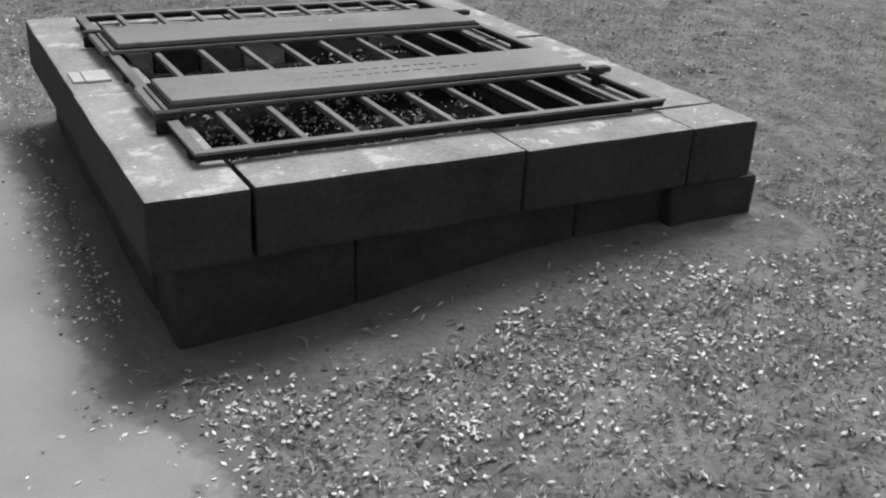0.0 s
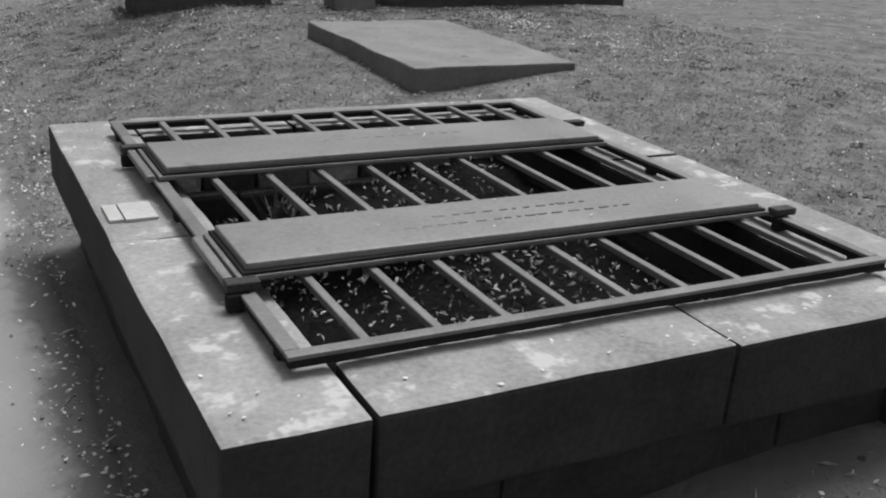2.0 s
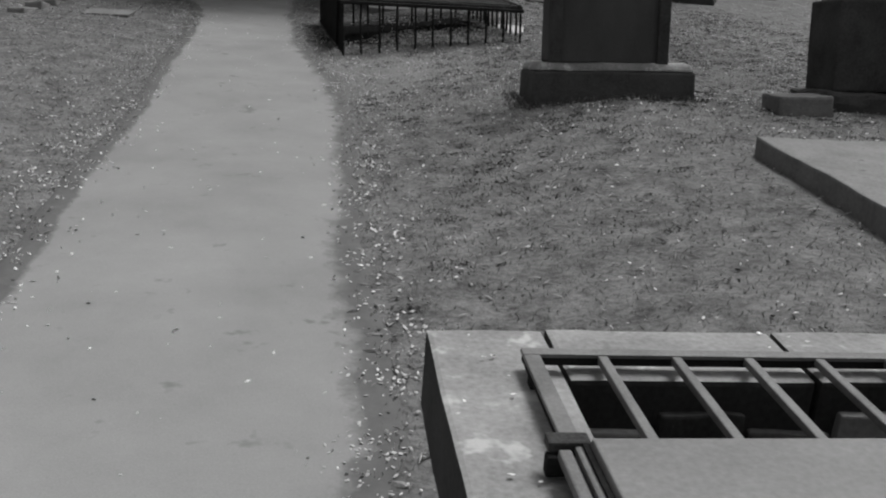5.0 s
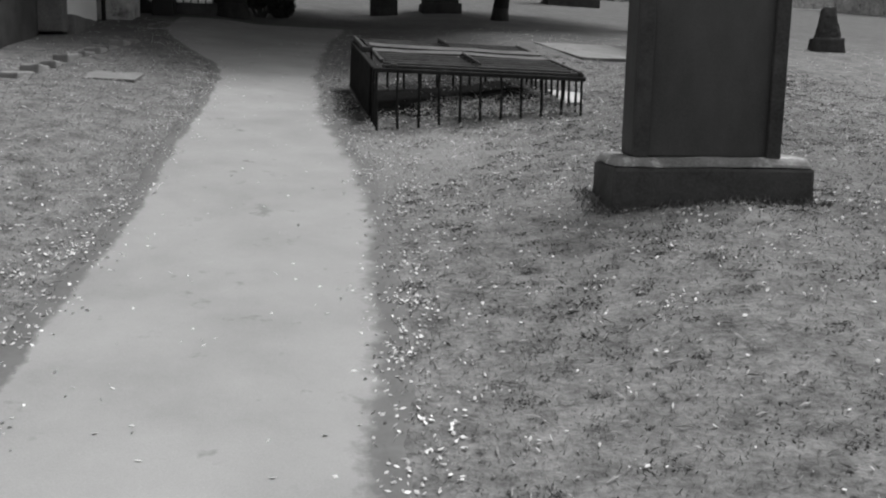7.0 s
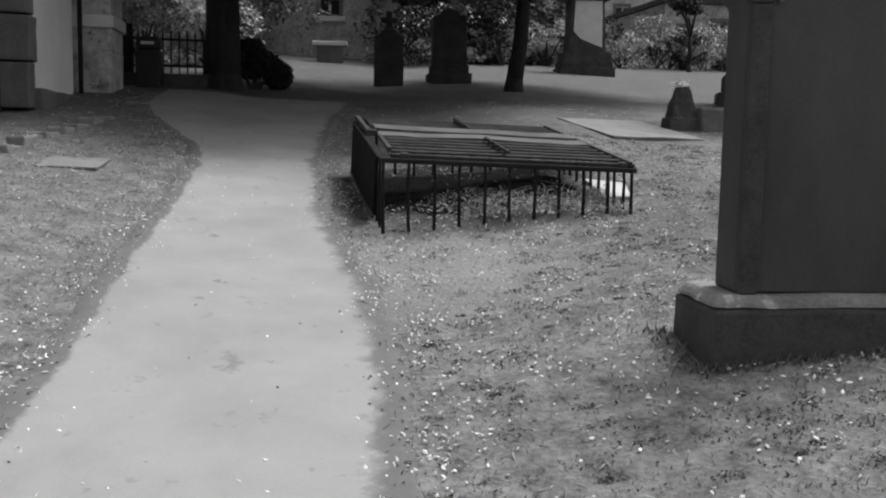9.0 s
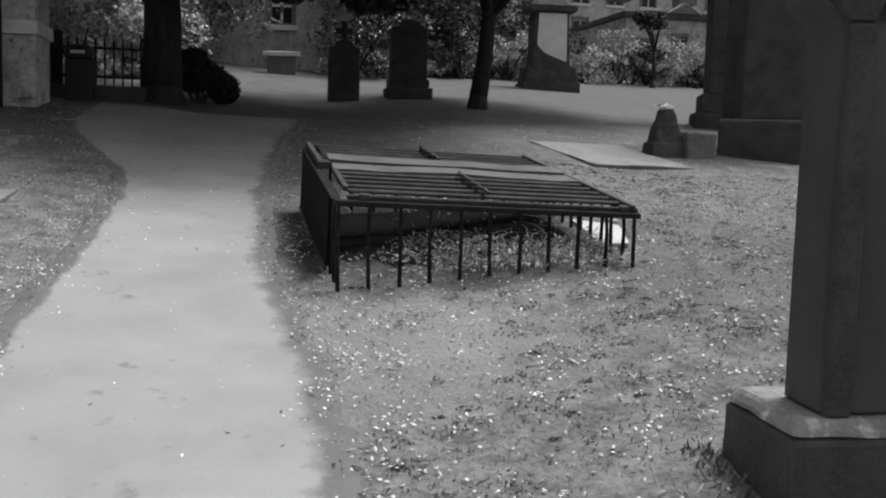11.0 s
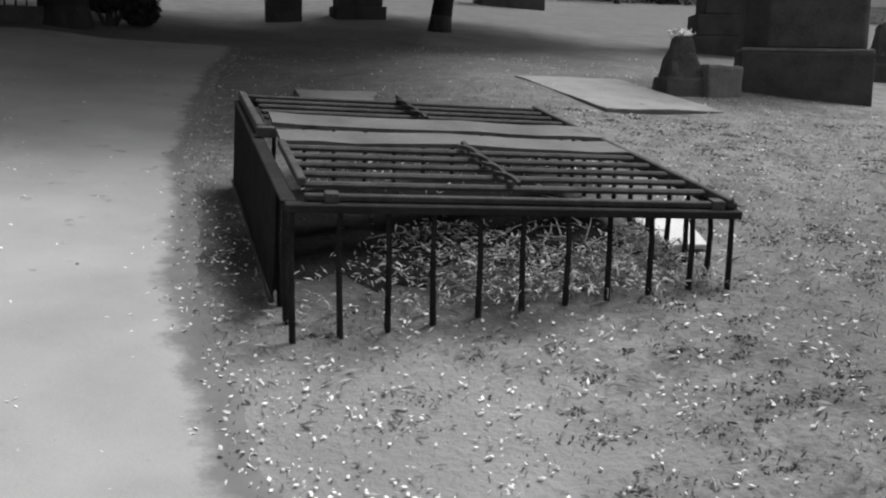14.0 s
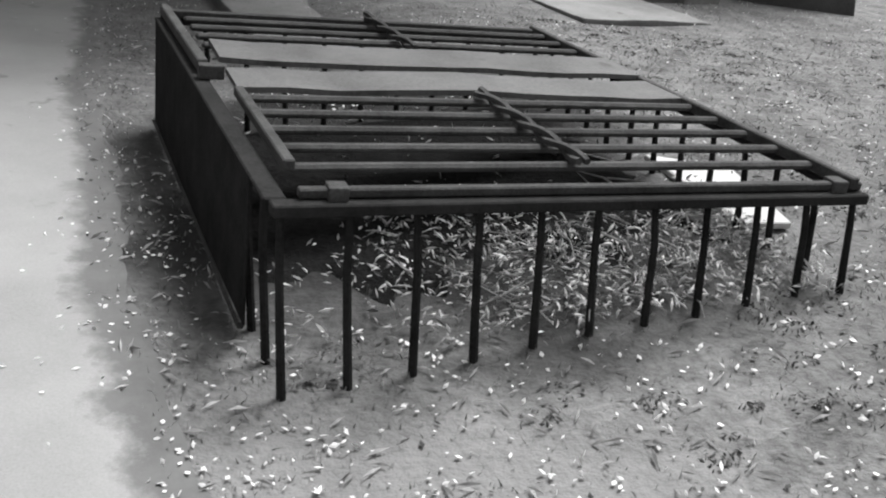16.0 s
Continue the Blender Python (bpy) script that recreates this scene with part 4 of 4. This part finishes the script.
def far_house(x, y, w, h, turn, label, wins, pediment=False, mat=None, size=(0.75, 1.3), pitch=1.6):
    g = thing("house", upright(x, y, turn), label, "house")
    part("wall", block(-w / 2, w / 2, 0, 6, -1.5, h, 0.03), mat or WALL_GREY, g)
    part("cornice", block(-w / 2 - 0.15, w / 2 + 0.15, -0.15, 6.1, h, h + 0.2, 0.03), STONE_DARK, g)
    o = [(-w / 2 - 0.1, h + 0.2), (w / 2 + 0.1, h + 0.2), (w / 2 - 1.0, h + 0.2 + pitch), (-w / 2 + 1.0, h + 0.2 + pitch)]
    part("roof", prism(o, 0.0, 6.0, 0.02), STONE_DARK, g)
    if pediment:
        part("pediment", prism([(-0.7, h + 0.2), (0.7, h + 0.2), (0, h + 0.62)], -0.22, 0.3, 0.02), STONE_MID, g)
    for cx in (-w * 0.3, w * 0.32):
        part("chimney", block(cx - 0.4, cx + 0.4, 2.5, 3.1, h + 1.0, h + 2.8, 0.02), STONE_MID, g)
    for wx, wz in wins:
        window(g, wx, wz, size[0], size[1], -0.02)
    return g


far_house(14.1, 44, 4.6, 2.75, 6, "grey stone house with pediment behind the churchyard", ((-1.5, 0.75), (-0.1, 1.0), (1.5, 0.9)), True, OLD_WALL, (0.5, 1.0), 0.1)
far_house(19.0, 62, 15, 9.5, 6, "pale tenement with rows of white-framed windows", [(-6 + 2.0 * i, 1.6 + 2.3 * j) for i in range(7) for j in range(4)], False, None, (0.8, 1.3), 1.2)
far_house(-0.5, 31.5, 3.6, 3.4, 0, "old grey stone house wall with a window", ((0.0, 1.05),), False, None, (0.45, 0.8))
far_house(-6.3, 30, 7.6, 4.2, 5, "grey stone tenement behind the railing", ((0.0, 1.2), (2.2, 1.2), (-2.1, 1.2)))
far_house(30, 38, 10, 4.5, -35, "grey stone building beyond the monuments", ((0.0, 1.2), (-2.2, 1.2), (2.1, 1.2)))
tb = thing("table_tomb", upright(-0.45, 29.6, 0), "low pale table tomb before the old wall", "tomb")
part("top", worn(-0.4, 0.4, -0.25, 0.25, 0.36, 0.46, 0.02, 0.2, 0.006, 95), STONE_PALE, tb)
part("chest", block(-0.3, 0.3, -0.2, 0.2, -0.2, 0.36, 0.02), STONE_MID, tb)
bw = thing("boundary_wall", upright(10, 41.5, 8), "low rubble boundary wall behind the shrubs", "wall", kind="structure")
part("wall", worn(-30, 30, -0.2, 0.2, -1.2, 0.9, 0.03, 1.0, 0.04, 90), WALL_GREY, bw)
part("wall_cope", worn(-30, 30, -0.27, 0.27, 0.9, 1.02, 0.03, 1.0, 0.03, 91), STONE_MID, bw)
vt = thing("wall_vault", upright(17.6, 35.5, -33), "pale vault wall with round opening", "vault")
part("wall", block(-2.2, 2.0, 0, 0.6, -0.6, 3.6, 0.02), WALL_GREY, vt)
part("oval_recess", tube(bmesh.new(), [(-0.1, -0.05, 1.15), (-0.1, 0.05, 1.15)], 0.3, 0.3, 20), STONE_DARK, vt)
part("frame", block(-0.6, 0.5, -0.03, 0.02, 0.4, 2.1, 0.01), STONE_PALE, vt)


# ---- petals, leaves and grass ----
def scatter(n, x0, x1, y0, y1, density, seed, caged=False):
    rng = np.random.default_rng(seed)
    x, y = rng.uniform(x0, x1, n), rng.uniform(y0, y1, n)
    keep = rng.uniform(size=n) < density(x, y)
    x, y = x[keep], y[keep]
    clear = ~((x > 0.33) & (x < 2.7) & (y > 2.68) & (y < 5.3)) & ~((x > 2.4) & (x < 3.5) & (y > 6.2) & (y < 8.0)) & ~((x > 1.46) & (x < 2.66) & (y > 9.5) & (y < 10.05))
    if not caged:
        clear &= ~((x > 0.3) & (x < 1.85) & (y > 12.5) & (y < 14.25))
    x, y = x[clear], y[clear]
    turn = np.array(SLOPE.to_3x3())
    return np.stack([x, y, rise(x, y)], 1), turn, rng


def patches(x, y, k=1.0):
    return 0.5 + 0.5 * np.sin(1.7 * k * x + 0.9 * np.sin(2.3 * k * y)) * np.cos(1.1 * k * y + 1.3 * np.sin(0.8 * k * x))


def petal_density(x, y):
    l, r = left_edge(y), right_edge(y)
    edge = np.exp(-((x - r - 0.12) / 0.16) ** 2) * np.interp(y, [0, 9, 11.5, 13], [0.8, 0.7, 0.3, 0.3]) + np.exp(-((x - l + 0.15) / 0.2) ** 2) * 0.5
    grass = np.where((x > r), (0.03 + 0.13 * patches(x, y) ** 2) * (1 - 0.6 * ((y > 5.4) & (y < 8.8))), np.where(x < l, 0.08, 0.008))
    near = 0.7 * np.exp(-((x - 1.3) / 1.3) ** 2 - ((y - 2.1) / 0.6) ** 2) * (x > r)
    bare = 1 - 0.92 * ((x > 0.0) & (x < 2.9) & (y > 2.5 + 0.1 * np.sin(4 * x)) & (y < 5.45))
    wall = 0.75 * np.exp(-((x - 0.24) / 0.12) ** 2) * ((y > 2.4) & (y < 5.6)) * patches(x, y, 3)
    cage = 0.16 * np.exp(-((x - 0.9) / 1.4) ** 2 - ((y - 11.6) / 0.9) ** 2) * (x > r)
    slab = 0.6 * np.exp(-((x - 4.25 - 0.15 * np.sin(3 * y)) / 0.22) ** 2) * ((y > 6.3) & (y < 9.2)) + 0.5 * np.exp(-((y - 9.55) / 0.1) ** 2) * ((x > 1.5) & (x < 5.6))
    clump = 0.25 + 1.5 * patches(x * 3.1 + y, y * 3.7 - x, 2.0) ** 2
    return wall + cage * clump + slab * clump + clump * bare * np.clip((edge * (0.4 + 0.6 * patches(x, y, 2)) + grass + near) * np.where(y > 15, 0.5, 1), 0, 1)


pts, turn, rng = scatter(480000, -4, 8, 0, 20, petal_density, 1)
pts[:, 2] += 0.009
pet = cards("fallen_petals", pts @ turn.T, rng.normal(size=pts.shape) * 0.5 + [0, 0, 1], rng.uniform(0.0035, 0.0095, len(pts)) * np.interp(pts[:, 1], [2.6, 3.2, 5.5, 7, 9.7, 10.5, 14], [1.4, 1.2, 1.2, 1.6, 1.5, 1.3, 1.2]), 0.6, PETAL, rng, 0.12)
tagged(pet, "small white petals and daisies strewn over the lawn", "petals", kind="stuff")

pts, turn, rng = scatter(11000, 0.25, 1.95, 12.3, 14.3, lambda x, y: np.clip((x - 0.4) * 1.2, 0.12, 1.0) * (1 - 0.96 * sstep(12.85, 13.3, y + 0.25 * np.sin(5 * x))), 2, True)
pts[:, 2] += rng.uniform(0.02, 0.05, len(pts))
lv = cards("dry_leaves", pts @ turn.T, rng.normal(size=pts.shape) * 0.8 + [0, 0, 1], rng.uniform(0.006, 0.024, len(pts)), 0.26, LEAF_PALE, rng, 0.25)
tagged(lv, "pale dry leaves heaped under the iron cage", "leaves", kind="stuff")


def blades(name, pts, turn, rng, h0, h1):
    n = len(pts)
    h = rng.uniform(h0, h1, n)[:, None]
    a = rng.uniform(0, 6.283, n)
    side = np.stack([np.cos(a), np.sin(a), np.zeros(n)], 1) * h * 0.13
    tip = np.stack([rng.normal(size=n) * 0.55, rng.normal(size=n) * 0.55, np.ones(n)], 1) * h
    base = pts - [0, 0, 0.004]
    v = np.stack([base - side, base + side, base + tip], 1).reshape(-1, 3) @ turn.T
    f = np.arange(3 * n).reshape(-1, 3)
    me = bpy.data.meshes.new(name)
    me.from_pydata(v.tolist(), [], f.tolist())
    me.materials.append(GRASS_BLADE)
    return new(name, me)


def grass_density(x, y):
    bare = (1 - 0.95 * ((x > 0.0) & (x < 2.85) & (y > 2.5 + 0.1 * np.sin(4 * x)) & (y < 5.35))) * (1 - 0.9 * ((x > 0.25) & (x < 1.85) & (y > 12.45) & (y < 14.3)))
    bare = bare * (1 - 0.85 * np.exp(-((x - 0.8) / 0.9) ** 2 - ((y - 11.5) / 0.8) ** 2))
    return bare * np.where(x > right_edge(y) + 0.03, 0.35 + 0.65 * patches(x, y, 1.4), np.where(x < left_edge(y) - 0.05, 0.6, 0)) * np.interp(y, [0, 5, 12, 18], [1, 0.7, 0.6, 0.3])


pts, turn, rng = scatter(420000, -3.2, 5.5, 0.3, 17, grass_density, 3)
tagged(blades("grass", pts, turn, rng, 0.008, 0.026), "short mown grass", "grass", kind="stuff")

rng = np.random.default_rng(11)
n = 2600
gx, gy = rng.uniform(0.7, 2.2, n), rng.uniform(3.0, 4.95, n)
keep = rng.uniform(size=n) < patches(gx * 2, gy * 2) + 0.1
gp = np.stack([gx, gy, rise(gx, gy) + 0.06 + rng.uniform(0, 0.05, n)], 1)[keep] @ np.array(SLOPE.to_3x3()).T
tagged(cards("grave_leaves", gp, rng.normal(size=gp.shape) + [0, 0, 1], rng.uniform(0.006, 0.02, len(gp)), 0.4, LEAF_PALE, rng, 0.4), "pale dead leaves and weeds inside the walled grave", "leaves", kind="stuff")

pts, turn, rng = scatter(26000, -3.2, 6, 0.4, 16, lambda x, y: np.where(x > right_edge(y), 0.25 + 0.75 * patches(x, y, 1.8) ** 2, np.where(x < left_edge(y), 0.4, 0.0)), 6)
pts[:, 2] += 0.01
tagged(cards("dry_straw", pts @ turn.T, rng.normal(size=pts.shape) * 0.25 + [0, 0, 1], rng.uniform(0.012, 0.035, len(pts)), 0.13, STRAW, rng, 0.25), "pale dry grass stalks on the lawn", "straw", kind="stuff")
pts, turn, rng = scatter(26000, 0.4, 4.6, 0.4, 3.0, lambda x, y: np.where(x > right_edge(y) + 0.1, 0.3 + 0.7 * patches(x, y, 2.6), 0) * (1 - 0.95 * ((y > 2.35) & (x < 2.85))), 26)
pts[:, 2] += 0.014
tagged(cards("pale_grass", pts @ turn.T, rng.normal(size=pts.shape) * 0.5 + [0, 0, 1], rng.uniform(0.008, 0.022, len(pts)), 0.2, STRAW, rng, 0.4), "pale grass stalks among the petals", "grass", kind="stuff")
heart, turn, rng = scatter(8000, -3.2, 5.5, 0.4, 16, lambda x, y: np.where(x > right_edge(y) + 0.05, 0.15 + 0.85 * patches(x, y, 2.2) ** 2, np.where(x < left_edge(y), 0.4, 0.0)) * (1 - 0.9 * ((x > 0) & (x < 2.9) & (y > 2.45) & (y < 5.4))) * (1 - 0.8 * ((x < 1.9) & (y > 10.4))), 7)
many = np.repeat(heart, 12, 0)
many[:, :2] += rng.normal(size=(len(many), 2)) * 0.022
many[:, 2] = rise(many[:, 0], many[:, 1])
tufts = blades("grass_tufts", many, turn, rng, 0.007, 0.017)
tufts.data.materials.clear()
tufts.data.materials.append(TUFT)
tagged(tufts, "dark tufts and clods in the lawn", "grass", kind="stuff")

rt = random.Random(21)
bm = bmesh.new()
for i in range(80):
    x, y, a, s = rt.uniform(0.75, 1.8), rt.uniform(12.35, 13.3), rt.uniform(0, 6.28), rt.uniform(0.06, 0.26)
    p, q = on(x, y, rt.uniform(0.02, 0.06)), on(x + s * math.cos(a), y + s * math.sin(a), rt.uniform(0.02, 0.09))
    tube(bm, [p, p.lerp(q, 0.5) + Vector((rt.uniform(-0.02, 0.02), rt.uniform(-0.02, 0.02), 0.01)), q], rt.uniform(0.002, 0.0045), 0.0015, 5)
tagged(part("dry_twigs", bm, STRAW), "pale dry twigs among the leaves in the cage", "twigs", kind="stuff")

pts, turn, rng = scatter(15000, -3.2, 6, 0.4, 16, lambda x, y: np.where(x > right_edge(y), 0.15 + 0.85 * patches(x, y, 2.5) ** 2, np.where(x < left_edge(y), 0.4, 0.004)) * np.where(y < 2.6, 1, np.where((y > 10.4) & (x < 1.9), 0.15, 0.7)), 16)
pts[:, 2] += 0.008
tagged(cards("leaf_litter", pts @ turn.T, rng.normal(size=pts.shape) * 0.3 + [0, 0, 1], rng.uniform(0.006, 0.018, len(pts)), 0.45, LITTER, rng, 0.3), "dark rotted leaf bits on the lawn", "leaf litter", kind="stuff")

rng = np.random.default_rng(31)
n = 700
wx = np.concatenate([1.48 - np.abs(rng.normal(0, 0.06, 260)), rng.uniform(1.45, 2.7, n)])
wy = np.concatenate([rng.uniform(9.47, 10.05, 260), 9.51 - np.abs(rng.normal(0, 0.035, n))])
weeds = blades("weeds", np.stack([wx, wy, rise(wx, wy)], 1), np.array(SLOPE.to_3x3()), rng, 0.012, 0.05)
tagged(weeds, "longer grass and weeds at the headstone's foot", "grass", kind="stuff")
wx, wy = rng.normal(1.18, 0.04, 40), rng.normal(4.85, 0.03, 40)
sprig = blades("weeds", np.stack([wx, wy, rise(wx, wy) + 0.04], 1), np.array(SLOPE.to_3x3()), rng, 0.05, 0.15)
tagged(sprig, "pale weed growing inside the walled grave", "weeds", kind="stuff")

# ---- low weeds, clods and petal drifts on the rough lawn ----
def rough_lawn(x, y):
    return np.where(x > right_edge(y) + 0.15, 0.1 + 0.9 * patches(x * 1.3 + 2, y, 1.9) ** 2, 0.0) * np.interp(y, [0, 2.4, 2.6, 5.5, 8.5, 10, 13, 16], [0.15, 0.15, 0, 0.15, 0.6, 1, 0.8, 0.4]) * (1 - 0.75 * np.exp(-((x - 0.6) / 0.6) ** 2 - ((y - 11.3) / 0.7) ** 2))


# dark rosettes, stretched in x, also stand in for shade under the tufts
heart, turn, rng = scatter(6000, 0.3, 5.5, 0.5, 16, rough_lawn, 41)
leafs = 30
many = np.repeat(heart, leafs, 0)
wide = np.repeat(rng.uniform(0.015, 0.075, len(heart)), leafs)
ang, rad = rng.uniform(0, 6.283, len(many)), np.sqrt(rng.uniform(size=len(many)))
many[:, 0] += 1.7 * wide * rad * np.cos(ang)
many[:, 1] += wide * rad * np.sin(ang)
many[:, 2] = rise(many[:, 0], many[:, 1]) + 0.004 + 0.3 * wide * (1 - rad) * rng.uniform(0.3, 1, len(many))
nrm = np.stack([np.cos(ang) * rad, np.sin(ang) * rad, np.full(len(many), 0.8)], 1) + rng.normal(size=many.shape) * 0.35
tagged(cards("lawn_weeds", many @ turn.T, nrm @ turn.T, rng.uniform(0.004, 0.011, len(many)), 0.4, WEED, rng, 0.2), "low weed rosettes and moss clods, toned dark for shade under tufts", "weeds", kind="stuff")

heart, turn, rng = scatter(2600, 0.3, 5.5, 0.5, 16, rough_lawn, 43)
many = np.repeat(heart, 7, 0)
many[:, :2] += rng.normal(size=(len(many), 2)) * [0.04, 0.028]
many[:, 2] = rise(many[:, 0], many[:, 1]) + 0.012
tagged(cards("petal_drifts", many @ turn.T, rng.normal(size=many.shape) * 0.5 + [0, 0, 1], rng.uniform(0.005, 0.015, len(many)), 0.5, PETAL, rng, 0.12), "small drifts of white petals caught in the weeds", "petals", kind="stuff")

# petals on the coping and the plates of the walled grave
rng = np.random.default_rng(47)
cx, cy, cz = [], [], []
for x0, x1, y0, y1, z, n in ((0.36, 0.54, 2.75, 5.25, 0.552, 26), (0.4, 2.6, 2.72, 2.9, 0.552, 22), (0.6, 2.2, 5.1, 5.28, 0.552, 12), (0.62, 2.2, 3.38, 3.64, 0.642, 7), (0.62, 2.2, 4.28, 4.55, 0.642, 6)):
    cx += list(rng.uniform(x0, x1, n))
    cy += list(rng.uniform(y0, y1, n))
    cz += [z] * n
cp = np.stack([cx, cy, cz], 1)
tagged(cards("grave_petals", cp @ turn.T, rng.normal(size=cp.shape) * 0.2 + [0, 0, 1], rng.uniform(0.004, 0.01, len(cp)), 0.7, PETAL, rng, 0.15), "single white petals on the grave's coping and plates", "petals", kind="stuff")
